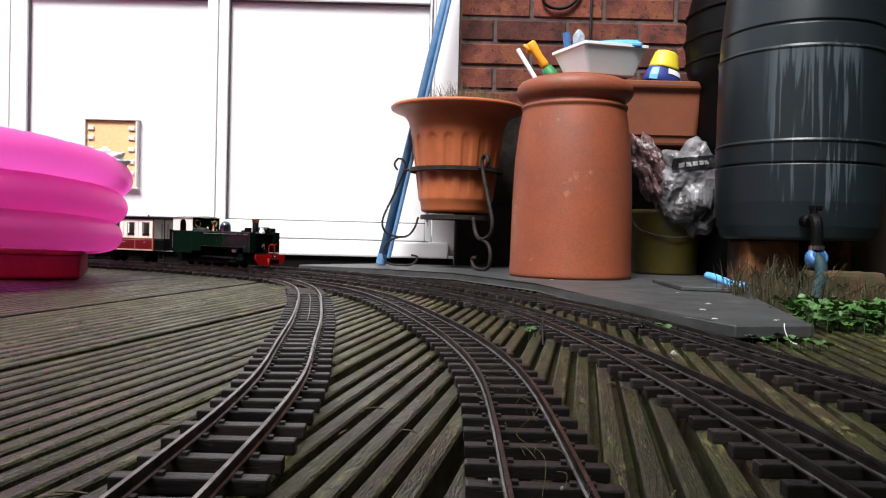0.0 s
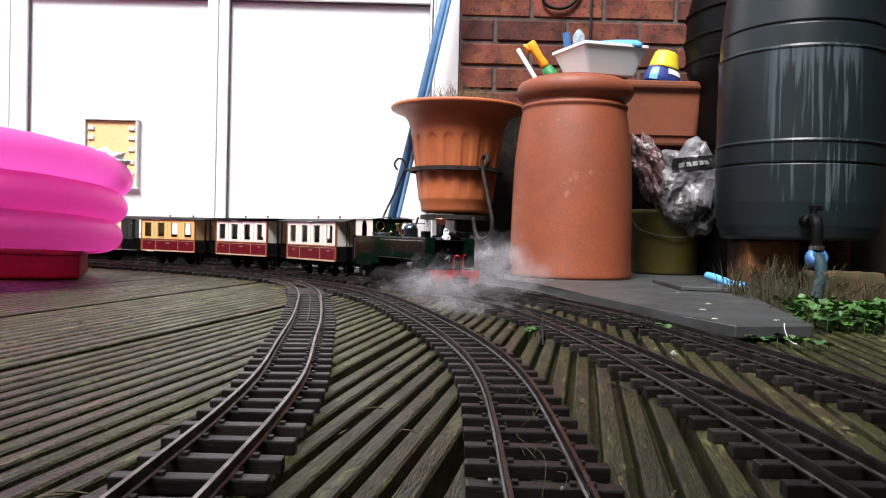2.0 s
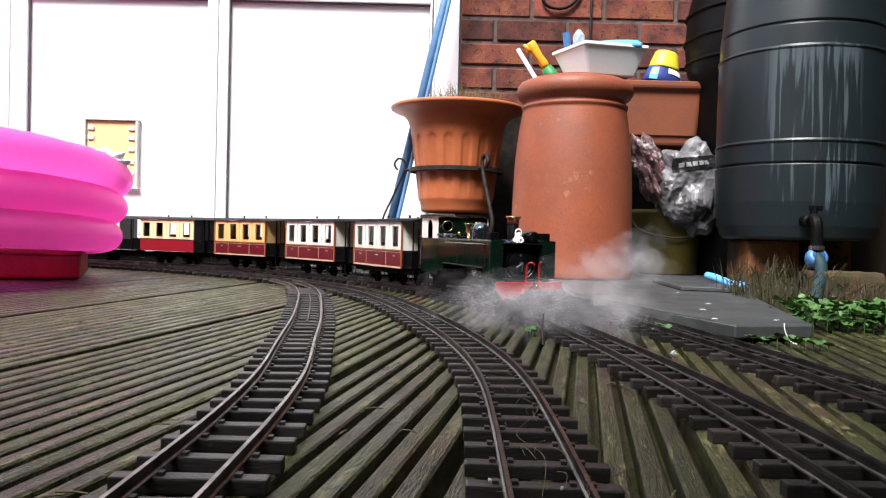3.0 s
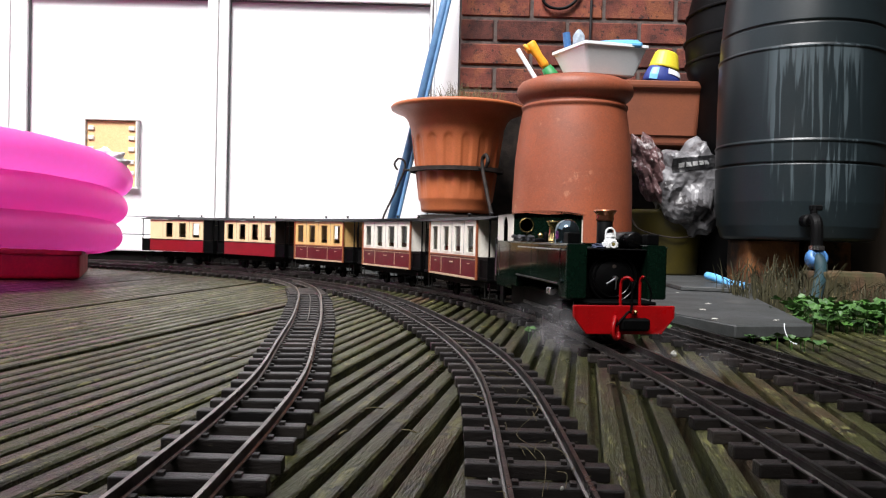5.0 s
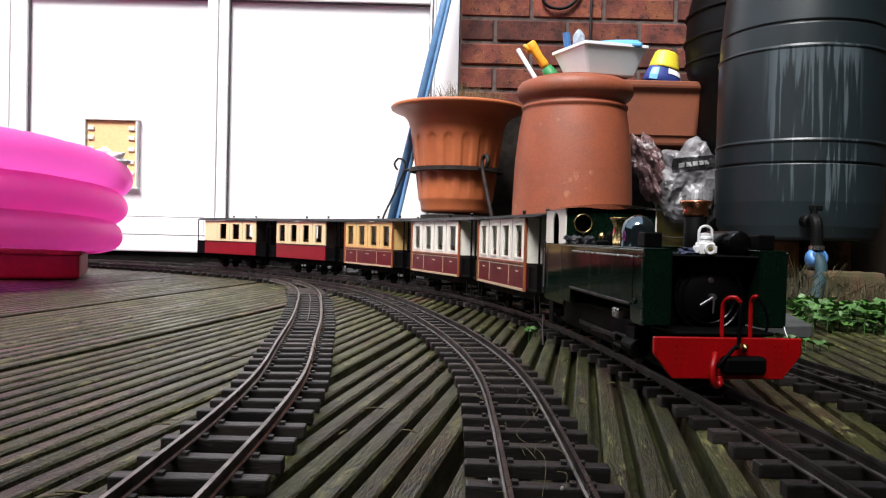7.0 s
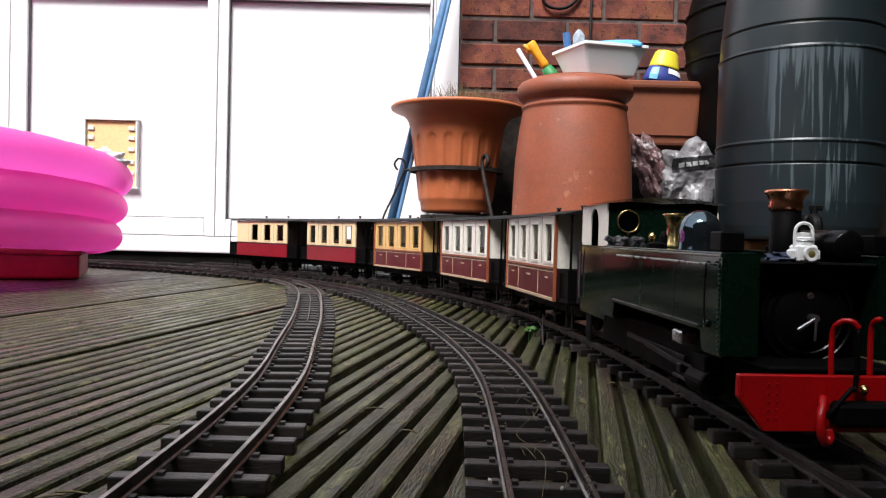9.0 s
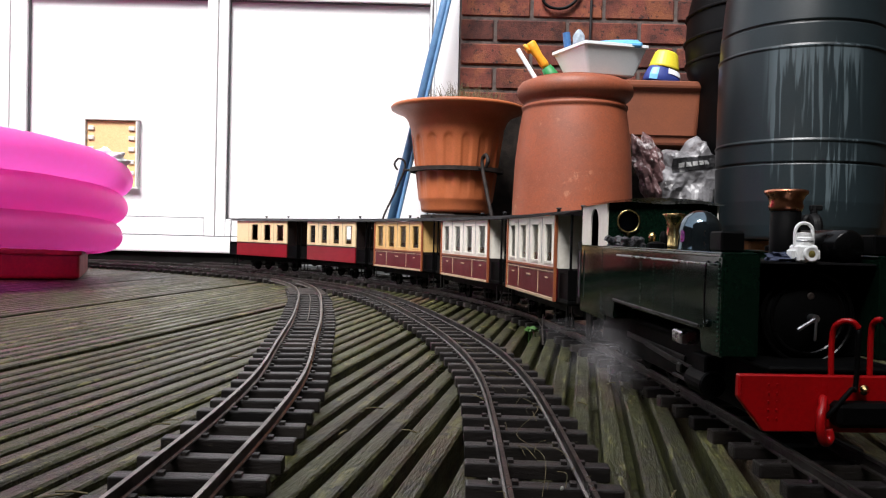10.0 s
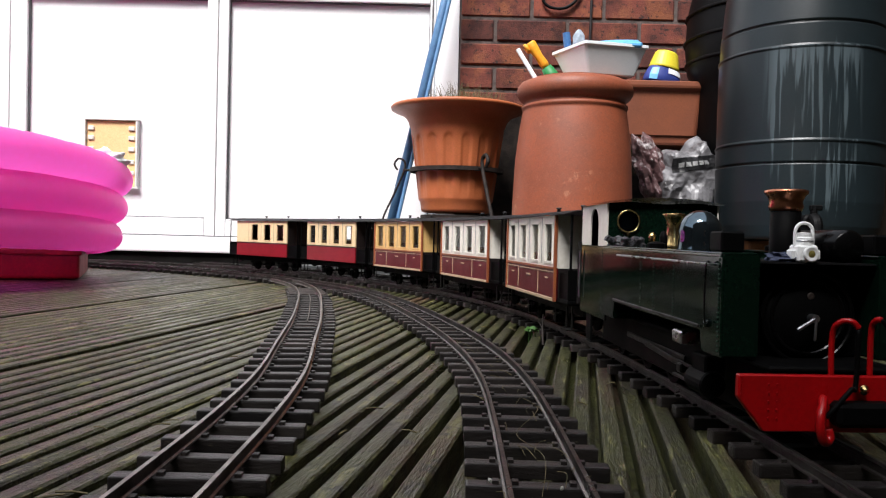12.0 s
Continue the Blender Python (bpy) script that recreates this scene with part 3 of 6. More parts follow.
def build_slate():
    poly = [(-0.40, 2.13), (-0.329, 2.075), (-0.14, 2.00), (0.03, 1.88), (0.19, 1.55), (0.245, 1.23), (0.29, 1.01), (0.33, 0.86), (0.43, 0.885),
            (0.50, 1.18), (0.545, 1.36), (0.80, 1.50), (0.95, 2.36), (-0.2, 2.36)]
    bm = B()
    prism(bm, poly, 0.002, 0.018)
    bmesh.ops.bevel(bm, geom=list(bm.edges), offset=0.002, segments=1, affect="EDGES")
    s = part("slate_paving", bm, M_SLATE)
    tagged(s, "grey felt-covered board paving beside the tracks", "paving", kind="structure")
    bm = B()
    prism(bm, [(0.445, 1.43), (0.548, 1.395), (0.60, 1.54), (0.66, 1.56), (0.66, 1.585), (0.50, 1.70), (0.46, 1.68)], 0.0185, 0.0265)
    bmesh.ops.bevel(bm, geom=list(bm.edges), offset=0.0015, segments=1, affect="EDGES")
    s = part("loose_slate", bm, M_SLATE)
    tagged(s, "loose grey roofing slate lying on the paving", "slate")
    rnd = random.Random(21)
    for k in (0, 1, 3, 4, 6, 8, 9, 13, 15):
        x, y = ((0.335, 0.90), (0.40, 0.90), (0.42, 0.905), (0.36, 1.02), (0.39, 1.12), (0.12, 1.78), (0.16, 1.74), (0.21, 1.62), (0.25, 1.66), (0.42, 1.35), (0.31, 1.2), (0.34, 1.4), (0.29, 1.6), (-0.1, 2.02), (0.02, 1.95), (-0.25, 2.08))[k]
        bm = B()
        blob(bm, (x + rnd.uniform(-0.01, 0.01), y + 0.02, 0.0186), rnd.uniform(0.0018, 0.004), (1.3, 1, 0.3), 0.6, 2.5, 2, k)
        tagged(part("grit_chip", bm, M_PEBBLE), "pale flake of grit on the board paving", "grit", group="grit on the paving")


# ---------- pots ----------
def build_chimney_pot():
    t = root("chimney_pot", "tall terracotta roll-top chimney pot used as a stand", "chimney pot", pose(0.305, 1.84, 0.0185))
    prof = [(0.125, 0.0), (0.143, 0.0), (0.1445, 0.006), (0.1445, 0.012), (0.143, 0.04), (0.1425, 0.1), (0.141, 0.2), (0.137, 0.29), (0.130, 0.36), (0.1235, 0.405),
            (0.1225, 0.412), (0.1255, 0.4145), (0.1255, 0.4205), (0.122, 0.4225), (0.1185, 0.424), (0.1185, 0.43), (0.124, 0.434), (0.132, 0.441), (0.1365, 0.450), (0.1375, 0.460),
            (0.135, 0.470), (0.128, 0.478), (0.118, 0.483), (0.105, 0.485), (0.1, 0.48), (0.098, 0.46), (0.105, 0.3), (0.12, 0.02)]
    prof = [(r, z * 0.957) for r, z in prof]
    bm = B()
    lathe(bm, prof, 72, wob=lambda a, z: 0.0008 * noise.noise(Vector((math.cos(a) * 2, math.sin(a) * 2, z * 9))))
    part("body", bm, M_TERRA, t, smooth=True)
    bm = B()
    lathe(bm, [(0.0, 0.452), (0.112, 0.452), (0.112, 0.465), (0.0, 0.465)], 48)
    part("lid", bm, M_TERRA, t, "flat terracotta cover")
    return t


def build_planter():
    cx, cy = 0.032, 2.16
    t = root("flower_planter", "orange fluted plastic planter with wide rim and dry grass", "planter", pose(cx, cy, 0.172))
    flutes = 16

    def wob(a, z):
        if 0.035 < z < 0.232:
            ph = (a * flutes / (2 * math.pi)) % 1.0
            d = abs(ph - 0.5) * 2
            side = min(1.0, max(0.0, (0.62 - d) / 0.24))
            top = 0.214 - 0.016 * (d / 0.6) ** 2
            over = min(1.0, max(0.0, (top - z) / 0.008))
            fade = min(1.0, (z - 0.035) / 0.06)
            return -0.0042 * side * side * (3 - 2 * side) * over * fade
        return 0.0
    prof = [(0.085, 0.0), (0.094, 0.002), (0.0965, 0.01), (0.1, 0.03), (0.104, 0.036)]
    prof += [(0.104 + (0.131 - 0.104) * i / 48, 0.036 + (0.236 - 0.036) * i / 48) for i in range(1, 49)]
    prof += [(0.134, 0.240), (0.138, 0.253), (0.147, 0.266), (0.162, 0.276), (0.178, 0.281), (0.186, 0.285), (0.188, 0.291), (0.184, 0.295), (0.172, 0.295), (0.15, 0.287), (0.138, 0.278), (0.13, 0.262), (0.128, 0.24)]
    bm = B()
    lathe(bm, prof, 224, wob=wob)
    part("pot", bm, M_TERRA_PL, t, smooth=True)
    bm = B()
    lathe(bm, [(0.0, 0.27), (0.1, 0.272), (0.132, 0.266)], 32, wob=lambda a, z: 0.0)
    part("soil", bm, M_SOIL, t)
    bm = B()
    rnd = random.Random(5)
    for i in range(320):
        a, r = rnd.uniform(0, 6.28), 0.10 * math.sqrt(rnd.random())
        x, y = r * math.cos(a) * 1.0 + 0.02, r * math.sin(a)
        h = rnd.uniform(0.05, 0.115) * (1 - 0.3 * r / 0.1)
        lx, ly = rnd.uniform(-0.03, 0.03), rnd.uniform(-0.02, 0.02)
        w = 0.0009
        p = [Vector((x, y, 0.268)), Vector((x + lx * 0.3, y + ly * 0.3, 0.268 + h * 0.6)), Vector((x + lx, y + ly, 0.268 + h))]
        tube(bm, p, w, 3, cap=False, radii=[w, w * 0.8, w * 0.3])
    tagged(part("dry_grass", bm, M_DRYGRASS, t, "short dead grass"), kind="stuff")
    # wrought iron stand
    s = root("plant_stand", "rusty wrought iron plant stand with scrolled legs", "plant stand", pose(cx, cy, 0.0185))

    def ring(r, z, th, hgt):
        bm = B()
        lathe(bm, [(r, z), (r + th, z), (r + th, z + hgt), (r, z + hgt), (r, z)], 48)
        return bm
    part("hoop", ring(0.1265, 0.266, 0.005, 0.011), M_IRON, s)
    part("base_ring", ring(0.086, 0.135, 0.012, 0.012), M_IRON, s)
    bm = B()
    for a in (0, 90):
        box(bm, -0.086, 0.086, -0.006, 0.006, 0.138, 0.148, m=pose(0, 0, 0, 0, 0, a + 45))
    part("cross_bar", bm, M_IRON, s)
    for k, a in enumerate((-63, 177, 57)):
        ca, sa = math.cos(radians(a)), math.sin(radians(a))

        def pt(r, z):
            return (r * ca, r * sa, z)
        bm = B()
        path = smooth_path([pt(0.166, 0.272), pt(0.175, 0.288), pt(0.164, 0.304), pt(0.147, 0.296), pt(0.148, 0.268), pt(0.176, 0.2), pt(0.204, 0.135), pt(0.2, 0.102), pt(0.176, 0.087), pt(0.138, 0.085), pt(0.115, 0.108), pt(0.104, 0.141)], 5)
        tube(bm, path, 0.0052 if k == 0 else 0.003, 8)
        tube(bm, [pt(0.128, 0.272), pt(0.150, 0.272)], 0.0035, 6)
        part("scroll_leg", bm, M_IRON, s, smooth=True)
        bm = B()
        path = smooth_path([pt(0.15, 0.085), pt(0.184, 0.072), pt(0.2, 0.046), pt(0.194, 0.014), pt(0.17, 0.0045), pt(0.13, 0.0045), pt(0.11, 0.013), pt(0.104, 0.029), pt(0.122, 0.033)], 5)
        tube(bm, path, 0.0048 if k == 0 else 0.003, 8)
        part("scroll_foot", bm, M_IRON, s, smooth=True)


def build_trough_stack():
    # bucket, sack and trough piled between pot and water butt
    b = root("bucket", "dark yellow plastic bucket", "bucket", pose(0.615, 2.13, 0.0185))
    bm = B()
    lathe(bm, [(0.0, 0.0), (0.083, 0.0), (0.087, 0.006), (0.098, 0.16), (0.102, 0.163), (0.104, 0.172), (0.1, 0.176), (0.096, 0.172), (0.085, 0.01), (0.0, 0.008)], 40)
    part("body", bm, M_YELLOWDK, b, smooth=True)
    bm = B()
    tube(bm, smooth_path([(-0.1, 0, 0.165), (-0.085, -0.06, 0.12), (0, -0.105, 0.1), (0.085, -0.06, 0.12), (0.1, 0, 0.165)], 6), 0.002, 6)
    part("handle", bm, M_IRON, b, "thin wire handle")

    g = root("compost_sack", "crumpled grey and black plastic compost sack with white print", "sack", pose(0.630, 2.055, 0.186))

    def crumple(v, k, amp=1.0):
        c = v.co
        for f, a in ((9.0, 0.034), (21.0, 0.014), (55.0, 0.003)):
            q = c * f + Vector((k, 2.0 * k, 0.5 * k))
            d, _ = noise.voronoi(q)
            n = Vector((c.x, c.y * 1.4, (c.z - 0.075) * 0.6)).normalized()
            c -= n * amp * a * ((d[1] - d[0]) - 0.35)

    bm = B()
    blob(bm, (0.02, 0, 0.075), 0.098, (0.98, 0.72, 1.1), 0.3, 2.0, 6, 2.0)
    for v in bm.verts:
        c = v.co
        if c.z < 0.05:   # the sack hangs over the bucket, lower on one side
            c.z -= 0.034 * max(0.0, (c.x + 0.04) / 0.1)
            c.x *= 1.0 - 0.35 * min(1.0, (0.05 - c.z) / 0.1)
        if c.z > 0.12:   # rolled top, rising to one side
            c.z = 0.12 + (c.z - 0.12) * 0.9 + 0.12 * (c.x - 0.02)
        crumple(v, 1.0)
        c.z = max(c.z, -0.066)
    bm.normal_update()
    tree = BVHTree.FromBMesh(bm)
    part("bag_body", bm, M_BAG, g, smooth=False)

    def on_skin(x, z, out):
        hit, n, _, _ = tree.ray_cast(Vector((x, -0.4, z)), Vector((0, 1, 0)))
        return Vector((x, -0.06, z)) if hit is None else hit + Vector((0, -out, 0))

    def film(x0, x1, z0, z1, tilt, out, nx=20, nz=8):
        bm = B()
        rows = [[bm.verts.new(on_skin(x0 + (x1 - x0) * i / nx, z0 + (z1 - z0) * j / nz + tilt * (x0 + (x1 - x0) * i / nx), out)) for i in range(nx + 1)] for j in range(nz + 1)]
        for a, b in zip(rows, rows[1:]):
            for i in range(nx):
                bm.faces.new((a[i], a[i + 1], b[i + 1], b[i]))
        bmesh.ops.solidify(bm, geom=list(bm.faces), thickness=0.0008)
        return bm

    part("printed_band", film(-0.04, 0.088, 0.105, 0.142, 0.14, 0.0012, 40, 14), mat("black_sack_print", (0.03, 0.03, 0.032), (0.02, 0.02, 0.022), 0.25, 20, 80, 0.3), g, "black printed band")
    for k in range(5):
        x = -0.026 + 0.0165 * k
        part("print_mark", film(x, x + 0.012, 0.117, 0.129, 0.14, 0.0026, 4, 5), M_GREYPRINT, g, "white printed mark")
    bm = B()
    blob(bm, (-0.088, -0.015, 0.115), 0.058, (0.55, 0.7, 1.5), 0.4, 2.5, 5, 7.0)
    for v in bm.verts:
        c = v.co
        c.x += 0.3 * (0.115 - c.z)
        for f, a in ((16.0, 0.018), (40.0, 0.007)):
            d, _ = noise.voronoi(c * f)
            c += Vector((c.x + 0.088, c.y + 0.015, 0.2 * (c.z - 0.115))).normalized() * -a * ((d[1] - d[0]) - 0.35)
    part("folded_flap", bm, M_BAGPINK, g, "pinkish printed folded flap", smooth=False)

    t = root("trough_planter", "brown terracotta-coloured plastic trough planter", "planter", pose(0.56, 2.19, 0.375))
    bm = B()

    def rr(hx, hy, z, r=0.02, k=5):
        out = []
        for cx, cy, a0 in ((hx - r, hy - r, 0), (-hx + r, hy - r, 90), (-hx + r, -hy + r, 180), (hx - r, -hy + r, 270)):
            for i in range(k + 1):
                a = radians(a0 + 90 * i / k)
                out.append(bm.verts.new((cx + r * math.cos(a), cy + r * math.sin(a), z)))
        return out
    rows = [rr(0.125, 0.06, 0.0), rr(0.128, 0.063, 0.006), rr(0.130, 0.065, 0.022), rr(0.136, 0.071, 0.026), rr(0.147, 0.082, 0.145), rr(0.160, 0.094, 0.152), rr(0.162, 0.096, 0.158), rr(0.162, 0.096, 0.168), rr(0.157, 0.091, 0.171),
            rr(0.148, 0.083, 0.166), rr(0.14, 0.076, 0.14), rr(0.138, 0.074, 0.13)]
    for a, c in zip(rows, rows[1:]):
        for i in range(len(a)):
            j = (i + 1) % len(a)
            bm.faces.new((a[i], a[j], c[j], c[i]))
    bm.faces.new(rows[0])
    part("trough", bm, M_TROUGH, t)
    bm = B()
    box(bm, -0.137, 0.137, -0.073, 0.073, 0.12, 0.15, 0.01)
    part("soil", bm, M_SOIL, t)

    c = root("cleaner_bottle", "blue and white cleaner bottle with large yellow cap", "bottle", pose(0.598, 2.155, 0.5435, 0, 10, 20))
    bm = B()
    lathe(bm, [(0.0, 0.0), (0.046, 0.0), (0.05, 0.004), (0.049, 0.02), (0.041, 0.042), (0.036, 0.05), (0.0, 0.05)], 32, m=pose(0, 0, 0))
    for v in bm.verts:
        v.co.x *= 1.15
        v.co.y *= 0.75
    part("body", bm, M_NAVY, c, smooth=True)
    bm = B()
    lathe(bm, [(0.036, 0.045), (0.0455, 0.046), (0.0465, 0.05), (0.036, 0.089), (0.031, 0.094), (0.0, 0.095)], 28)
    for v in bm.verts:
        v.co.x *= 0.95
        v.co.y *= 0.75
    part("cap", bm, M_YELLOW, c, "bright yellow cap")
    bm = B()
    lathe(bm, [(0.0475, 0.026), (0.0485, 0.027), (0.0435, 0.041), (0.0425, 0.042)], 12, arc=(radians(262), radians(322)))
    for v in bm.verts:
        v.co.x *= 1.15
        v.co.y *= 0.76
    part("label_band", bm, M_WHITEPL, c, "white label")
    bm = B()
    lathe(bm, [(0.0505, 0.004), (0.0505, 0.018), (0.044, 0.038)], 10, arc=(radians(205), radians(232)))
    for v in bm.verts:
        v.co.x *= 1.15
        v.co.y *= 0.76
    part("blue_patch", bm, M_BLUELT, c, "light blue label patch")


def build_pot_clutter():
    t = root("white_tub", "white plastic tub lying on the chimney pot", "tub", pose(0.357, 1.80, 0.484, 0, -3, 24) @ Matrix.Diagonal((1.1, 1.05, 1.04, 1)))
    bm = B()

    def rr(hx, hy, z, r=0.02, k=5):
        out = []
        for cx, cy, a0 in ((hx - r, hy - r, 0), (-hx + r, hy - r, 90), (-hx + r, -hy + r, 180), (hx - r, -hy + r, 270)):
            for i in range(k + 1):
                a = radians(a0 + 90 * i / k)
                out.append(bm.verts.new((cx + r * math.cos(a), cy + r * math.sin(a), z)))
        return out
    rows = [rr(0.056, 0.04, 0.0, 0.007), rr(0.06, 0.044, 0.003, 0.007), rr(0.077, 0.063, 0.058, 0.007), rr(0.081, 0.067, 0.06, 0.007), rr(0.081, 0.067, 0.066, 0.007), rr(0.078, 0.064, 0.067, 0.007), rr(0.075, 0.061, 0.06, 0.007), rr(0.058, 0.042, 0.006, 0.007)]
    for a, c in zip(rows, rows[1:]):
        for i in range(len(a)):
            j = (i + 1) % len(a)
            bm.faces.new((a[i], a[j], c[j], c[i]))
    bm.faces.new(rows[0])
    bm.faces.new(rows[-1])
    part("tub_body", bm, M_WHITEPL, t)
    b = root("blue_brush", "light blue plastic brush and grip lying in the tub", "brush", pose(0.352, 1.80, 0.543))
    bm = B()
    tube(bm, smooth_path([(-0.05, 0.0, 0.0), (-0.01, -0.02, 0.012), (0.04, -0.03, 0.015), (0.085, -0.02, 0.018)], 5), 0.0105, 10)
    part("handle", bm, M_BLUELT, b, smooth=True)
    bm = B()
    box(bm, 0.02, 0.09, -0.05, 0.02, 0.005, 0.018, 0.004)
    part("head", bm, M_BLUELT, b)
    bm = B()
    blob(bm, (-0.048, -0.005, 0.026), 0.019, (0.75, 0.7, 1.4), 0.2, 3, 3)
    part("grip", bm, mat("pale_grey_grip", (0.4, 0.45, 0.5), (0.3, 0.36, 0.42), 0.4), b)
    bm = B()
    tube(bm, [(-0.07, 0.0, -0.01), (-0.077, 0.0, 0.046)], 0.009, 10)
    part("stub", bm, M_BLUECONN, b, "blue stub")
    k = root("trowel", "hand trowel with yellow and green plastic handle", "trowel", look((0.233, 1.82, 0.512), (0.205, 1.82, 0.551)))
    bm = B()
    lathe(bm, [(0.0, 0.03), (0.009, 0.028), (0.011, 0.02), (0.0095, 0.0), (0.012, -0.02), (0.013, -0.036), (0.011, -0.04), (0.0, -0.041)], 16, m=pose(0, 0, -0.03))
    part("handle", bm, M_ORANGEPL, k, "yellow handle", smooth=True)
    bm = B()
    lathe(bm, [(0.0, 0.045), (0.014, 0.043), (0.016, 0.025), (0.0125, 0.0), (0.0, -0.002)], 14)
    part("collar", bm, M_GREENPL, k, "green collar", smooth=True)
    bm = B()
    tube(bm, [(0.009 * math.cos(q), -0.0135, -0.062 + 0.009 * math.sin(q)) for q in [math.pi * i / 8 for i in range(16)]], 0.0042, 8, closed=True)
    part("hanging_eye", bm, M_ORANGEPL, k, "orange hanging loop", smooth=True)
    w = root("white_stick", "thin white plastic stick standing on the chimney pot", "stick")
    bm = B()
    tube(bm, [(0.205, 1.78, 0.4755), (0.163, 1.80, 0.548)], 0.0052, 10)
    part("rod", bm, M_WHITEPL, w)


# ---------- water butt ----------
def build_butt():
    c = (0.787, 1.72)
    t = root("water_butt", "dark green ribbed plastic water butt with drip stains", "water butt", pose(c[0], c[1], 0.118))
    R = 0.172
    prof = [(0.0, 0.0), (R - 0.025, 0.0), (R - 0.014, 0.006), (R - 0.006, 0.03), (R, 0.08), (R + 0.001, 0.156), (R - 0.003, 0.1575), (R - 0.003, 0.1605), (R + 0.001, 0.162), (R + 0.001, 0.201), (R + 0.0035, 0.2025), (R + 0.003, 0.2055), (R, 0.208),
            (R, 0.30), (R - 0.001, 0.393), (R + 0.0015, 0.3945), (R + 0.001, 0.3975), (R - 0.002, 0.400), (R - 0.003, 0.443), (R - 0.0075, 0.4445), (R - 0.0075, 0.4485), (R - 0.004, 0.450),
            (R - 0.010, 0.52), (R - 0.02, 0.60), (R - 0.03, 0.68), (R - 0.015, 0.685), (R - 0.015, 0.71), (0.0, 0.73)]
    # crisp steps: each profile run keeps its own slope to within a millimetre of its ends
    crisp = [prof[0]]
    for (r0, z0), (r1, z1) in zip(prof, prof[1:]):
        run = math.hypot(r1 - r0, z1 - z0)
        if run > 0.02:
            u = 0.0015 / run
            crisp += [(r0 + (r1 - r0) * u, z0 + (z1 - z0) * u), (r1 - (r1 - r0) * u, z1 - (z1 - z0) * u)]
        crisp.append((r1, z1))
    bm = B()
    lathe(bm, crisp, 88)
    part("barrel", bm, M_BUTT, t, smooth=True)
    # pale water-run stains on the plastic
    nt = M_BUTT.node_tree
    N, L = nt.nodes, nt.links
    tc = N.new("ShaderNodeTexCoord")
    mp = N.new("ShaderNodeMapping")
    mp.inputs["Scale"].default_value = (120, 120, 5.0)
    L.new(tc.outputs["Object"], mp.inputs["Vector"])
    n1 = N.new("ShaderNodeTexNoise")
    n1.inputs["Scale"].default_value = 1.0
    n1.inputs["Detail"].default_value = 3
    L.new(mp.outputs[0], n1.inputs["Vector"])
    n2 = N.new("ShaderNodeTexNoise")
    n2.inputs["Scale"].default_value = 5.5
    L.new(tc.outputs["Object"], n2.inputs["Vector"])
    sx = N.new("ShaderNodeSeparateXYZ")
    L.new(tc.outputs["Object"], sx.inputs[0])
    left = N.new("ShaderNodeMapRange")
    left.inputs["From Min"].default_value, left.inputs["From Max"].default_value = 0.055, 0.035
    L.new(sx.outputs["X"], left.inputs["Value"])
    far = N.new("ShaderNodeMapRange")
    far.inputs["From Min"].default_value, far.inputs["From Max"].default_value = -0.13, -0.11
    L.new(sx.outputs["X"], far.inputs["Value"])
    patch = N.new("ShaderNodeMath")
    patch.operation = "MULTIPLY"
    L.new(left.outputs["Result"], patch.inputs[0])
    L.new(far.outputs["Result"], patch.inputs[1])
    # the film of lime is whole under the upper rib and parts into runs further down
    band = N.new("ShaderNodeValToRGB")
    cr = band.color_ramp
    cr.elements[0].position, cr.elements[0].color = 0.0, (0, 0, 0, 1)
    cr.elements[1].position, cr.elements[1].color = 1.0, (0, 0, 0, 1)
    for p_, v_ in ((0.1, 0.28), (0.35, 0.5), (0.38, 0.42), (0.47, 0.46), (0.70, 0.6), (0.88, 0.84), (0.885, 0.3)):
        e_ = cr.elements.new(p_)
        e_.color = (v_, v_, v_, 1)
    zz = N.new("ShaderNodeMapRange")
    zz.inputs["From Min"].default_value, zz.inputs["From Max"].default_value = 0.0, 0.45
    L.new(sx.outputs["Z"], zz.inputs["Value"])
    L.new(zz.outputs["Result"], band.inputs["Fac"])
    add = N.new("ShaderNodeMath")
    add.operation = "MULTIPLY_ADD"
    add.inputs[1].default_value = 0.42
    L.new(band.outputs["Color"], add.inputs[0])
    L.new(n1.outputs["Fac"], add.inputs[2])
    add2 = N.new("ShaderNodeMath")
    add2.operation = "MULTIPLY_ADD"
    add2.inputs[1].default_value = 0.25
    L.new(n2.outputs["Fac"], add2.inputs[0])
    L.new(add.outputs[0], add2.inputs[2])
    both = N.new("ShaderNodeMath")
    both.operation = "MULTIPLY"
    rg = N.new("ShaderNodeMapRange")
    rg.inputs["From Min"].default_value, rg.inputs["From Max"].default_value = 0.87, 0.95
    rg.inputs["To Max"].default_value = 0.4
    L.new(add2.outputs[0], rg.inputs["Value"])
    bs = N["Principled BSDF"]
    old = bs.inputs["Base Color"].links[0].from_socket
    mx = N.new("ShaderNodeMix")
    mx.data_type = "RGBA"
    mx.inputs["B"].default_value = (0.11, 0.145, 0.16, 1)
    L.new(rg.outputs["Result"], both.inputs[0])
    L.new(patch.outputs[0], both.inputs[1])
    L.new(both.outputs[0], mx.inputs["Factor"])
    L.new(old, mx.inputs["A"])
    L.new(mx.outputs["Result"], bs.inputs["Base Color"])
    # tap
    tap = part("tap", lathe(B(), [(0.0, 0.0), (0.013, 0.0), (0.013, 0.02), (0.009, 0.022), (0.009, 0.05), (0.0, 0.052)], 14, m=pose(-0.052, -0.157, 0.04, 90, 0, 0)), M_BLACK, t, "black plastic tap")
    bm = B()
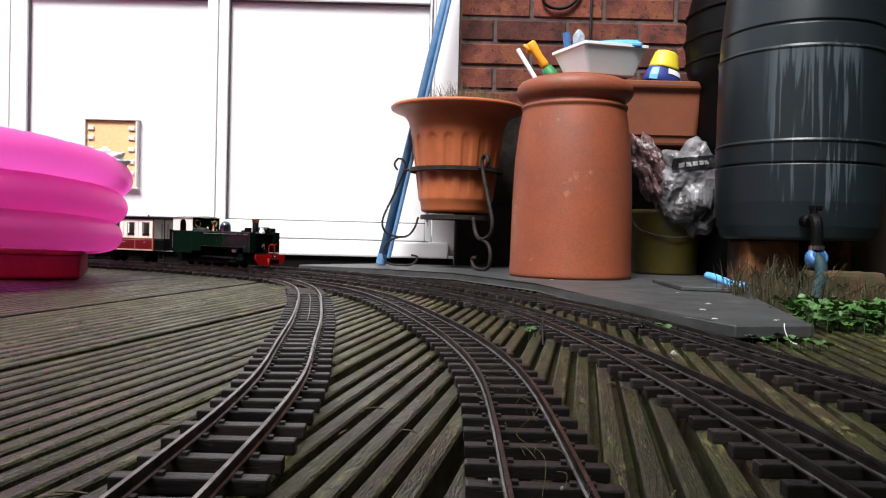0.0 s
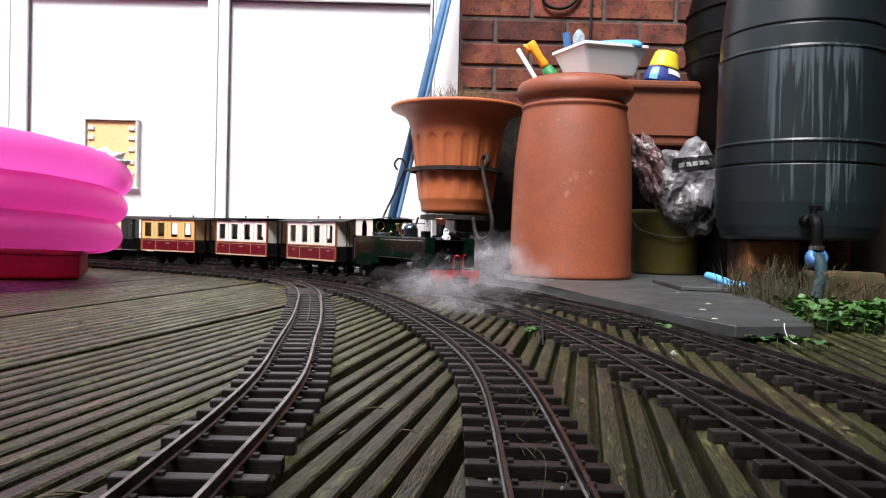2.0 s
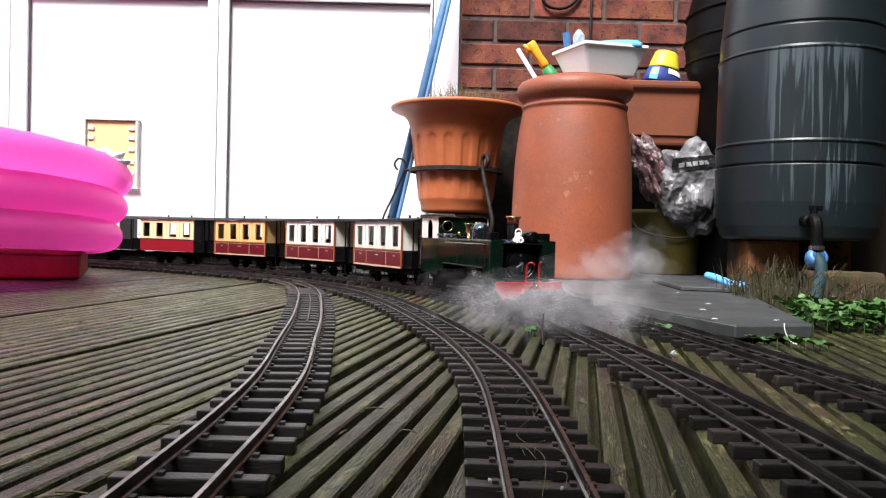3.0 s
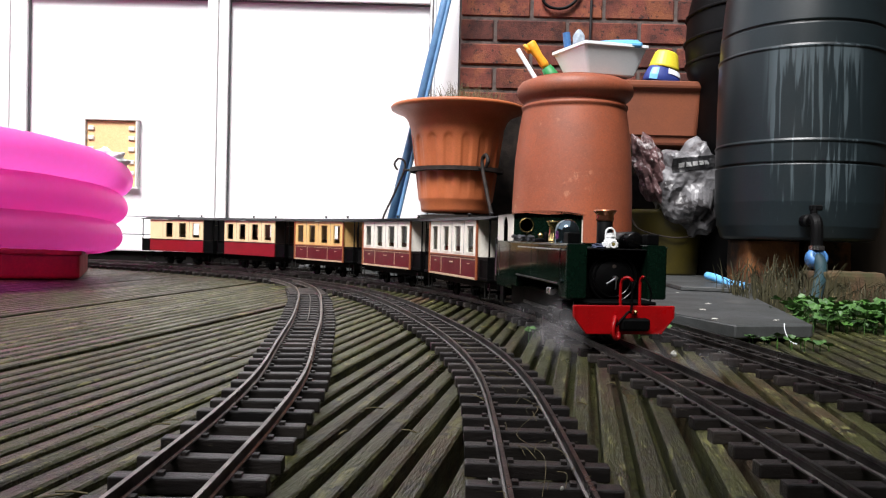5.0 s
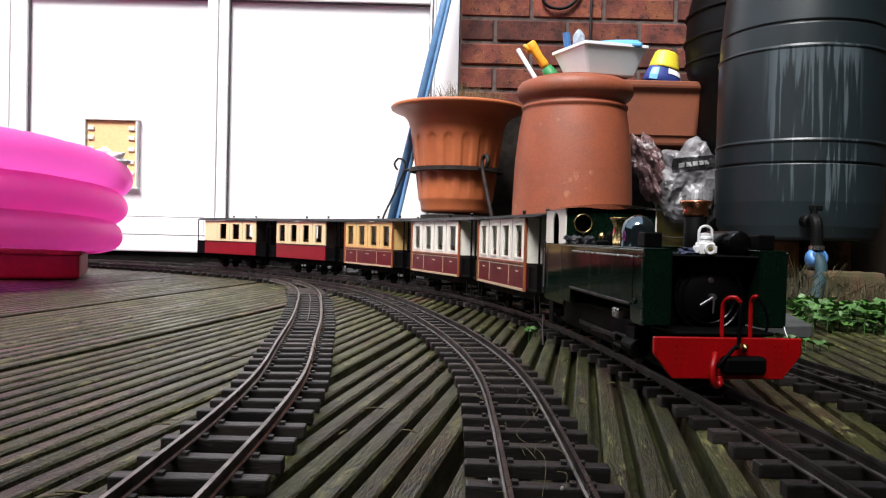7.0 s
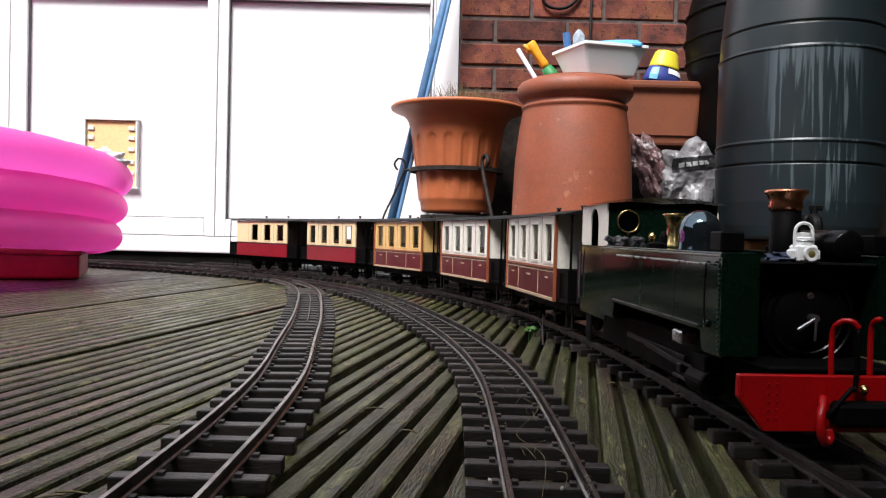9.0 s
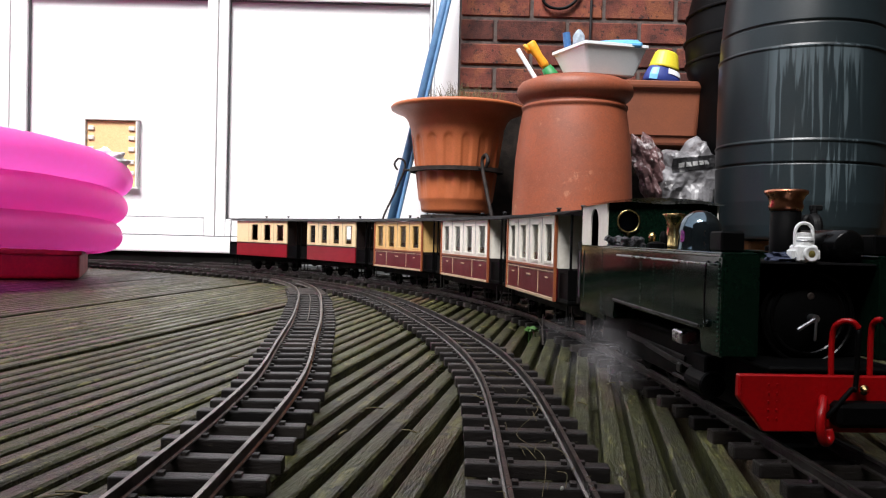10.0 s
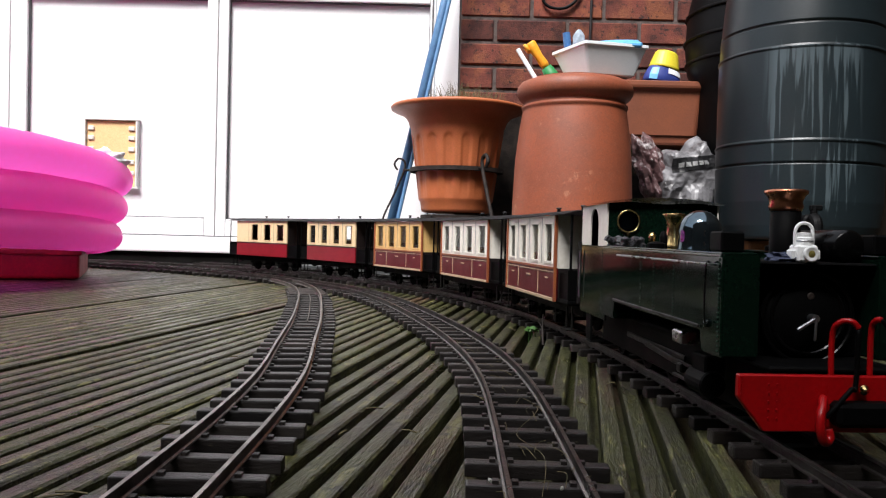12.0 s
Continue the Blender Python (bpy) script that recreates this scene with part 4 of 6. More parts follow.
    tube(bm, smooth_path([(-0.052, -0.193, 0.045), (-0.052, -0.205, 0.038), (-0.052, -0.209, 0.02), (-0.052, -0.209, -0.012)], 4), 0.0115, 12)
    part("spout", bm, M_BLACK, tap)
    bm = B()
    tube(bm, [(-0.052, -0.193, 0.045), (-0.052, -0.193, 0.068)], 0.007, 10)
    box(bm, -0.060, -0.036, -0.199, -0.187, 0.060, 0.071, 0.002)
    part("lever", bm, M_BLACK, tap)
    bm = B()
    tube(bm, [(-0.052, -0.209, -0.01), (-0.052, -0.209, -0.018)], 0.0145, 14)
    part("steel_clip", bm, M_STEEL, tap, "bright steel clip")
    h = root("garden_hose", "teal garden hose with light blue connector under the tap", "hose")
    x, y = c[0] - 0.052, c[1] - 0.209
    bm = B()
    lathe(bm, [(0.0125, 0.014), (0.017, 0.013), (0.0205, 0.008), (0.0205, -0.004), (0.018, -0.012), (0.0125, -0.014), (0.0125, 0.014)], 28, m=pose(x, y, 0.083, 62, 0, 0))
    part("connector", bm, M_BLUECONN, h, "light blue connector", smooth=True)
    bm = B()
    tube(bm, smooth_path([(x, y + 0.008, 0.09), (x, y - 0.014, 0.079), (x - 0.006, y - 0.034, 0.062), (x - 0.03, y - 0.075, 0.034), (x - 0.058, y - 0.115, 0.006), (x - 0.07, y - 0.12, -0.02)], 5), 0.0115, 12)
    part("pipe", bm, M_TEAL, h, smooth=True)
    # plinth blocks
    for name, x0, x1, y0, y1, z1, lab in (("plinth_block", 0.66, 0.775, 1.665, 1.79, 0.117, "orange clay block carrying the water butt"), ("plinth_block", 0.85, 0.96, 1.80, 1.90, 0.117, "orange clay block carrying the water butt"),
                                          ("plinth_block", 0.72, 0.82, 1.81, 1.90, 0.117, "clay block carrying the back of the water butt"),
                                          ("broken_block", 0.718, 0.835, 1.44, 1.53, 0.06, "worn broken clay block overgrown with dry grass")):
        bm = B()
        box(bm, x0, x1, y0, y1, -0.028, z1, 0.008, 2)
        bmesh.ops.subdivide_edges(bm, edges=[e for e in bm.edges if e.calc_length() > 0.04], cuts=4, use_grid_fill=True)
        for v in bm.verts:
            k = 0.006 if name == "broken_block" else 0.003
            n = Vector((noise.noise(v.co * 25), noise.noise(v.co * 25 + Vector((7, 0, 0))), 0.5 * noise.noise(v.co * 25 + Vector((0, 9, 0)))))
            if v.co.z < z1 - 0.005 or name == "broken_block":
                v.co += n * k
        tagged(part(name, bm, M_STUMP if name == "broken_block" else M_BLOCK), lab, "block", group="plinth blocks")
    # black drum behind
    d = root("black_drum", "black rounded plastic drum behind the water butt", "drum", pose(0.862, 2.12, 0.0))
    bm = B()
    lathe(bm, [(0.0, -0.03), (0.15, -0.028), (0.16, 0.0), (0.17, 0.52), (0.178, 0.54), (0.195, 0.58), (0.202, 0.65), (0.197, 0.74), (0.18, 0.82), (0.15, 0.88), (0.0, 0.9)], 48)
    part("shell", bm, M_BLACK, d, smooth=True)
    for z, r in ((0.60, 0.1975), (0.66, 0.2025), (0.73, 0.199)):
        bm = B()
        tube(bm, [(r * math.cos(q), r * math.sin(q), z) for q in [2 * math.pi * i / 56 for i in range(56)]], 0.005, 8, closed=True)
        part("rib", bm, M_BLACK, d, smooth=True)
    # cable on the brick wall
    bm = B()
    tube(bm, smooth_path([(0.30, WALL_Y - 0.006, 0.93), (0.292, WALL_Y - 0.01, 0.86), (0.31, WALL_Y - 0.012, 0.832), (0.35, WALL_Y - 0.012, 0.826), (0.385, WALL_Y - 0.012, 0.842), (0.41, WALL_Y - 0.01, 0.88), (0.42, WALL_Y - 0.006, 0.95)], 6), 0.005, 8)
    tagged(part("cable_loop", bm, M_BLACK, smooth=True), "black cable loop hanging on the brick wall", "cable")
    bm = B()
    tube(bm, smooth_path([(0.445, WALL_Y - 0.006, 1.4), (0.446, WALL_Y - 0.006, 1.0), (0.443, WALL_Y - 0.006, 0.7), (0.44, WALL_Y - 0.006, 0.55)], 5), 0.0045, 8)
    tagged(part("cable", bm, M_DARKEND, smooth=True), "dark cable running down the brick wall", "cable")


# ---------- paddling pool ----------
def build_pool():
    p = root("paddling_pool", "pink inflatable paddling pool with three stacked rings", "paddling pool", pose(-1.124, 1.435, 0.0, -3.4, 0, 0))
    for k, (R, z) in enumerate(((0.440, 0.098), (0.448, 0.158), (0.456, 0.219))):
        bm = B()
        rows = []
        n, q = 260, 22
        for i in range(n):
            a = 2 * math.pi * i / n
            row = []
            for j in range(q):
                b = 2 * math.pi * j / q
                seam = max(0.0, 1 - abs(math.sin(b * 0.5 + 0.25)) * 3)
                pk = 1 + 0.03 * noise.noise(Vector((math.cos(a) * 4, math.sin(a) * 4, k * 4.0)))
                pk += 0.07 * noise.noise(Vector((a * 26, b * 1.2, k * 3.0))) * max(0.0, abs(math.sin(b)) ** 4)
                pk += 0.05 * noise.noise(Vector((a * 30, 2.0, k * 5.0))) * seam
                rr = R + 0.042 * pk * math.cos(b)
                row.append(bm.verts.new((rr * math.cos(a), rr * math.sin(a), z + 0.034 * pk * math.sin(b) + 0.003 * math.sin(a * 3 + k))))
            rows.append(row)
        for i in range(n):
            for j in range(q):
                bm.faces.new((rows[i][j], rows[(i + 1) % n][j], rows[(i + 1) % n][(j + 1) % q], rows[i][(j + 1) % q]))
        part("ring", bm, M_PINK, p, smooth=True)
    bm = B()
    lathe(bm, [(0.0, 0.068), (0.43, 0.068), (0.435, 0.071), (0.43, 0.074), (0.0, 0.074)], 64)
    part("pool_floor", bm, M_PINK, p)
    bm = B()
    blob(bm, (0.452, 0.085, 0.246), 0.033, (1.0, 1.5, 0.6), 0.5, 2.5, 4, 3)
    for v in bm.verts:
        v.co += Vector((0, 0, 0.003 * noise.noise(v.co * 40)))
    part("clear_cover", bm, M_WHITEPL, p, "crumpled white plastic sheet", smooth=True)
    c = root("red_crate", "dark red plastic crate under the paddling pool", "crate", pose(-0.745, 1.575, 0.0, 0, 0, 22))
    bm = B()
    box(bm, -0.55, 0.0, 0.0, 0.3, 0.001, 0.056, 0.006, 2)
    box(bm, -0.556, 0.004, -0.005, 0.306, 0.049, 0.064, 0.004, 2)
    part("tray", bm, M_REDPL, c)


def leaf(bm, p, size, yaw, tilt, roll):
    m = Matrix.Translation(p) @ Euler((tilt, roll, yaw)).to_matrix().to_4x4()
    c = bm.verts.new(m @ Vector((0, 0, 0)))
    ring = []
    for i in range(9):
        a = math.pi * (0.08 + 1.84 * i / 8) - math.pi / 2 - math.pi
        r = size * (0.5 + 0.06 * math.cos(5 * a))
        ring.append(bm.verts.new(m @ Vector((r * math.cos(a), r * math.sin(a), 0.12 * size + 0.1 * size * (i % 2)))))
    for a, b in zip(ring, ring[1:]):
        bm.faces.new((c, a, b))


def build_plants():
    rnd = random.Random(11)
    bm = B()
    for i in range(560):
        u = rnd.random()
        x, y = 0.485 + 0.24 * u + rnd.uniform(-0.02, 0.02), 1.03 + rnd.uniform(-0.07, 0.07) + 0.02 * math.sin(u * 9)
        h = 0.004 + 0.028 * rnd.random()
        leaf(bm, (x, y, h), rnd.uniform(0.010, 0.019), rnd.uniform(0, 6.3), rnd.uniform(-0.4, 0.7), rnd.uniform(-0.5, 0.5))
        if i % 3 == 0:
            tube(bm, [(x, y, -0.02), (x, y, h)], 0.0006, 3, cap=False)
    tagged(part("weed_patch", bm, M_LEAF), "bright green low leafy weeds at the deck's edge", "weeds", kind="stuff")
    bm = B()
    for i in range(400):
        u = rnd.random()
        x, y = (0.51 + 0.125 * u, 1.30 + rnd.uniform(-0.08, 0.12)) if i % 4 else (0.70 + 0.13 * u, 1.41 + rnd.uniform(-0.03, 0.02))
        h = rnd.uniform(0.028, 0.095)
        lx, ly = rnd.uniform(-0.03, 0.03), rnd.uniform(-0.03, 0.015)
        h *= 1.0 if i % 4 else 0.6
        w = rnd.uniform(0.0007, 0.0014)
        tube(bm, [(x, y, -0.02), (x + lx * 0.4, y + ly * 0.4, h * 0.65), (x + lx, y + ly, h * rnd.uniform(0.8, 1.0))], w, 3, cap=False, radii=[w, w * 0.8, w * 0.3])
    tagged(part("grass_tuft", bm, M_WILDGRASS), "dry brown grass tufts in front of the plinth", "grass", kind="stuff")
    for (x, y, n, s) in ((0.39, 0.815, 7, 0.014), (0.355, 0.84, 5, 0.012), (0.255, 0.93, 5, 0.012), (0.112, 0.855, 4, 0.011), (0.22, 0.99, 3, 0.01)):
        bm = B()
        for i in range(n):
            px, py, h = x + rnd.uniform(-0.02, 0.02), y + rnd.uniform(-0.012, 0.012), rnd.uniform(0.003, 0.009)
            leaf(bm, (px, py, h), rnd.uniform(0.8, 1.2) * s, rnd.uniform(0, 6.3), rnd.uniform(-0.3, 0.5), rnd.uniform(-0.4, 0.4))
            tube(bm, [(px, py, -0.008), (px, py, h)], 0.0006, 3, cap=False)
        tagged(part("weed_seedling", bm, M_LEAF), "small round-leaved green weed growing between deck boards", "weed", group="weeds in the deck", kind="stuff")
    for x, y, r in ((0.2235, 0.735, 0.003), (0.275, 0.75, 0.0038), (0.272, 0.745, 0.0028), (0.0215, 0.312, 0.001), (0.05, 0.305, 0.0008)):
        bm = B()
        blob(bm, (x, y, 0.011 if x < 0.1 else r * 0.8), r, (1, 0.8, 1.1), 0.5, 2.0, 2, x * 50)
        tagged(part("pebble", bm, M_PEBBLE), "small white stone on the deck", "pebble", group="pebbles")
    bm = B()
    tube(bm, [(0.109, 0.815, -0.004), (0.1105, 0.835, 0.012), (0.113, 0.85, 0.026)], 0.0011, 6, radii=[0.0014, 0.0011, 0.0006])
    tube(bm, [(0.1105, 0.835, 0.012), (0.106, 0.845, 0.02)], 0.0006, 5)
    tagged(part("twig", bm, M_IRON), "dark twig stuck upright between deck boards", "twig")
    bm = B()
    for i in range(90):
        x, y = rnd.uniform(-0.5, 0.5), rnd.uniform(0.3, 1.3)
        a = rnd.uniform(0, 6.28)
        l = rnd.uniform(0.004, 0.014)
        z = 0.0008
        p = Vector((x, y, z))
        q = p + Vector((math.cos(a) * l, math.sin(a) * l, rnd.uniform(0, 0.002)))
        tube(bm, [p, (p + q) / 2 + Vector((0, 0, 0.0006)), q], rnd.uniform(0.0002, 0.0005), 4)
    for i in range(46):
        q = rnd.uniform(0.34, 0.95)
        p, a = mid_at(q, rnd.uniform(-0.02, 0.02))
        p = Vector((p.x, p.y, SLEEPER_TOP + 0.0006))
        b = a + rnd.uniform(-0.7, 0.7)
        l = rnd.uniform(0.008, 0.026)
        d = Vector((-math.sin(b), math.cos(b), 0)) * l
        tube(bm, smooth_path([p, p + d * 0.5 + Vector((rnd.uniform(-0.003, 0.003), 0, rnd.uniform(0, 0.003))), p + d], 3), rnd.uniform(0.0001, 0.0002), 4)
    tagged(part("deck_litter", bm, M_DRYGRASS), "tiny dry straws scattered on the deck", "litter", kind="stuff")
    b = root("blue_peg", "light blue plastic scoop lying at the slate's edge", "scoop")
    bm = B()
    tube(bm, smooth_path([(0.552, 1.60, 0.040), (0.562, 1.57, 0.036), (0.575, 1.53, 0.028), (0.588, 1.49, 0.026)], 4), 0.008, 10, radii=None)
    part("handle", bm, M_BLUELT, b, smooth=True)
    bm = B()
    tube(bm, smooth_path([(0.0415, 0.30, 0.009), (0.048, 0.345, 0.012), (0.04, 0.39, 0.010), (0.052, 0.42, 0.013), (0.057, 0.445, 0.012), (0.05, 0.465, 0.013), (0.044, 0.445, 0.012)], 6), 0.00013, 5)
    tagged(part("wire_tie", bm, M_DRYGRASS), "thin pale wire lying between the rails", "wire")
    bm = B()
    tube(bm, smooth_path([(0.382, 0.853, 0.022), (0.381, 0.848, 0.014), (0.384, 0.842, 0.004), (0.39, 0.838, 0.001)], 5), 0.00045, 6)
    tagged(part("white_cable_tie", bm, M_WHITEPL), "white cable tie at the slate's corner", "cable tie")


build_wall()
build_enclosure()
build_doors()
build_pole()
build_slate()
build_chimney_pot()
build_planter()
build_trough_stack()
build_pot_clutter()
build_butt()
build_pool()
build_plants()


# ---------- train ----------
def wheel_mesh(bm, x, r, flange_in, spokes=0):
    """A disc wheel at the place x on its axle, which runs along x."""
    s = flange_in
    m = Matrix.Translation((x, 0, 0)) @ Matrix.Rotation(math.pi / 2, 4, "Y")
    lathe(bm, [(0.0, -0.0022), (r * 0.28, -0.0024), (r * 0.3, -0.0012), (r * 0.78, -0.0012), (r * 0.8, -0.002), (r, -0.002), (r, 0.001), (r + 0.0013, 0.0014), (r + 0.0013, 0.0022), (0.0, 0.0022)], 24, m=m @ Matrix.Diagonal((1, 1, s, 1)))
    return bm


def wheelset(parent, y, r, name="wheelset", crank=False, offset=0.0):
    bm = B()
    tube(bm, [(-0.021, 0, 0), (0.021, 0, 0)], 0.002, 8)
    ob = part(name, bm, M_ENGBLACK, parent, m=pose(0, y, RAIL_TOP + r))
    for s in (-1, 1):
        bm = B()
        wheel_mesh(bm, s * 0.0165, r, -s)
        if crank:
            a = offset + (0 if s > 0 else math.pi / 2)
            box(bm, s * 0.0185 - 0.0015, s * 0.0185 + 0.0015, -0.0035, 0.0035, -0.003, r * 0.62, 0.0008, m=Matrix.Rotation(a, 4, "X"))
            for k in range(10):
                box(bm, s * 0.0165 - 0.001, s * 0.0165 + 0.001, -0.0007, 0.0007, r * 0.28, r * 0.8, m=Matrix.Rotation(k * math.pi / 5, 4, "X"))
        part("wheel", bm, M_ENGBLACK, ob)
    return ob


def build_loco():
    """Front of the buffer beam at y = 0, facing +y; z as on the deck."""
    t = root("steam_locomotive", "dark green model tank engine with red buffer beam and copper-capped chimney", "locomotive")

    def pb(name, args, mt, label="", bev=0.001, parent=None, seg=1):
        bm = B()
        for a in args:
            box(bm, *a, bev, seg)
        return part(name, bm, mt, parent or t, label)

    # buffer beam
    bm = B()
    poly = [(-0.0495, 0.0493), (0.0495, 0.0493), (0.0495, 0.0385), (0.037, 0.0225), (-0.037, 0.0225), (-0.0495, 0.0385)]
    prism(bm, poly, -0.002, 0.002, m=Matrix.Translation((0, -0.002, 0)) @ Matrix.Rotation(math.pi / 2, 4, "X"))
    bmesh.ops.bevel(bm, geom=list(bm.edges), offset=0.0006, segments=1, affect="EDGES")
    beam = part("buffer_beam", bm, M_RED, t, "bright red buffer beam")
    bm = B()
    for s in (-1, 1):
        for k in range(8):
            lathe(bm, [(0.0005, 0.0), (0.0005, 0.0006), (0.0, 0.0007)], 6, m=pose(s * 0.0483, 0.0, 0.040 + 0.0012 * k, -90))
        for k in range(5):
            for j in range(2):
                lathe(bm, [(0.0005, 0.0), (0.0005, 0.0006), (0.0, 0.0007)], 6, m=pose(s * (0.031 + 0.004 * j), 0.0, 0.029 + 0.004 * k, -90))
    tagged(part("rivets", bm, M_RED, beam), kind="stuff")
    # coupler block and hook
    pb("coupler_block", [(-0.022, 0.006, -0.001, 0.009, 0.0265, 0.038)], M_ENGBLACK, "black centre coupler", 0.002)
    bm = B()
    tube(bm, smooth_path([(0.0095, 0.001, 0.039), (0.0115, 0.005, 0.0365), (0.014, 0.008, 0.032), (0.0145, 0.009, 0.026), (0.0125, 0.008, 0.0208), (0.0095, 0.006, 0.0195), (0.0075, 0.005, 0.0215), (0.008, 0.004, 0.025)], 5), 0.0021, 8, radii=None)
    part("coupling_hook", bm, M_RED, t, "red coupling hook", smooth=True)
    # red brake pipes
    for x, zt, bend in ((0.0035, 0.0755, 1), (-0.0155, 0.0765, -1)):
        bm = B()
        if bend > 0:
            path = [(x, -0.003, 0.047), (x, -0.003, 0.068), (x - 0.001, 0.001, 0.0745), (x - 0.005, 0.004, 0.0755), (x - 0.008, 0.005, 0.0725)]
        else:
            path = [(x, -0.003, 0.047), (x, -0.003, 0.070), (x, 0.0, 0.0755), (x - 0.001, 0.003, 0.0765)]
        tube(bm, smooth_path(path, 6), 0.0014, 10)
        pp = part("brake_pipe", bm, M_RED, t, "red brake pipe", smooth=True)
        bm = B()
        if bend > 0:
            tube(bm, smooth_path([(x - 0.008, 0.005, 0.0725), (x - 0.008, 0.004, 0.0458), (x - 0.004, 0.007, 0.044), (x + 0.003, 0.007, 0.036), (x + 0.007, 0.006, 0.031)], 6), 0.0012, 8)
        else:
            tube(bm, smooth_path([(x - 0.001, 0.003, 0.0765), (x - 0.005, 0.004, 0.07), (x - 0.0085, 0.003, 0.061), (x - 0.008, 0.002, 0.054)], 6), 0.0009, 8)
        part("rubber_hose", bm, M_ENGBLACK, pp, "black rubber hose", smooth=True)
    bm = B()
    lathe(bm, [(0.0, 0.0), (0.0022, 0.0005), (0.0024, 0.003), (0.0, 0.0045)], 12, m=pose(-0.009, 0.001, 0.0435, -90))
    part("brass_fitting", bm, M_BRASS, t, "brass fitting", smooth=True)
    # frames and running plate
    pb("frame_plate", [(0.024, 0.027, -0.325, -0.004, 0.022, 0.05)], M_ENGBLACK)
    pb("frame_plate", [(-0.027, -0.024, -0.325, -0.004, 0.022, 0.05)], M_ENGBLACK)
    pb("running_plate", [(-0.033, 0.033, -0.338, -0.004, 0.0495, 0.0525)], M_ENGBLACK)
    pb("cross_stay", [(-0.024, 0.024, -0.32, -0.02, 0.034, 0.0493)], M_ENGBLACK)
    # side tanks
    yf, yb = -0.0208, -0.252
    for s in (-1, 1):
        a, b = (0.0305, 0.0499) if s > 0 else (-0.0499, -0.0305)
        bm = B()
        side = [(yf, 0.1048), (yf, 0.0535), (-0.0455, 0.0535), (-0.0465, 0.0655), (-0.212, 0.0655), (-0.213, 0.052), (yb, 0.052), (yb, 0.1048)]
        prism(bm, side, a, b, m=Matrix(((0, 0, 1, 0), (1, 0, 0, 0), (0, 1, 0, 0), (0, 0, 0, 1))))
        bmesh.ops.bevel(bm, geom=[e for e in bm.edges], offset=0.001, segments=2, affect="EDGES")
        tk = part("side_tank", bm, M_GREEN, t, "dark green riveted side tank")
        bm = B()
        xo = 0.05 * s
        for yy in (-0.0245, -0.0885, -0.1235, -0.1495, -0.248):
            z = 0.0565 if yy > -0.045 or yy < -0.21 else 0.0675
            while z < 0.1035:
                lathe(bm, [(0.0007, 0.0), (0.0006, 0.0005), (0.0, 0.0008)], 6, m=pose(xo - 0.0001 * s, yy, z, 0, 90 * s, 0))
                z += 0.0024
        tagged(part("rivets", bm, M_RIVET, tk), kind="stuff")
        pb("tank_angle", [(min(xo, xo + 0.0014 * s), max(xo, xo + 0.0014 * s), -0.2118, -0.0468, 0.0656, 0.0672)], M_ROD, "worn steel angle along the tank's foot", 0.0003, parent=tk)
        pb("tank_beading", [(min(xo, xo + 0.001 * s), max(xo, xo + 0.001 * s), yb + 0.001, yf - 0.001, 0.1033, 0.1047)], M_RIVET, "rounded beading in a lighter highlight green", 0.0004, parent=tk)
        bm = B()
        tube(bm, smooth_path([(xo + 0.0012 * s, -0.0335, 0.1), (xo + 0.0035 * s, -0.033, 0.0985), (xo + 0.0035 * s, -0.033, 0.072), (xo + 0.0012 * s, -0.0335, 0.0705)], 4), 0.0006, 6)
        part("lamp_iron_rod", bm, M_GLOSSBLACK, tk, "black upright grab rod", smooth=True)
        bm = B()
        lathe(bm, [(0.0, 0.0), (0.0022, 0.0002), (0.002, 0.0016), (0.0, 0.002)], 12, m=pose(xo, -0.038, 0.069, 0, 90 * s, 0))
        part("tank_cock", bm, M_BLUEDOME, tk, "small polished drain cock", smooth=True)
        bm = B()
        tube(bm, [(xo + 0.002 * s, -0.03, 0.0995), (xo + 0.002 * s, -0.20, 0.0995)], 0.0006, 6)
        for yy in (-0.032, -0.115, -0.198):
            tube(bm, [(xo - 0.001 * s, yy, 0.0995), (xo + 0.002 * s, yy, 0.0995)], 0.0007, 6)
        part("handrail", bm, M_STEEL, tk, "steel handrail")
        bm = B()
        box(bm, min(a, b) + 0.0005, max(a, b) - 0.0005, yb + 0.004, yf - 0.003, 0.1046, 0.1058, 0.0004)
        part("tank_top", bm, M_GREEN, tk)
        bm = B()
        lathe(bm, [(0.0, 0.0), (0.006, 0.0), (0.006, 0.003), (0.004, 0.004), (0.0, 0.0045)], 14, m=pose(0.04 * s, -0.15, 0.1057))
        part("filler_cap", bm, M_ENGBLACK, tk, "black filler cap")
        pb("top_box", [(min(a, b) + 0.003, max(a, b) - 0.004, -0.048, -0.033, 0.1058, 0.1165)], M_ENGBLACK, "black box on the tank", parent=tk)
    # smokebox and boiler
    mfront = lambda y: Matrix.Translation((0, y, 0.0735)) @ Matrix.Rotation(math.pi / 2, 4, "X")
    bm = B()
    lathe(bm, [(0.0, 0.0), (0.0225, 0.0), (0.024, 0.001), (0.024, 0.06), (0.0, 0.06)], 40, m=mfront(-0.0335))
    part("smokebox", bm, M_ENGBLACK, t)
    pb("smokebox_saddle", [(-0.0303, 0.0303, -0.07, -0.0375, 0.0526, 0.0998)], M_ENGBLACK)
    bm = B()
    lathe(bm, [(0.0, -0.004), (0.010, -0.0032), (0.0172, -0.001), (0.0188, 0.0), (0.0222, 0.0), (0.0222, 0.002), (0.0, 0.002)], 40, m=mfront(-0.0325))
    door = part("smokebox_door", bm, M_ENGBLACK, t, "round black smokebox door", smooth=True)
    bm = B()
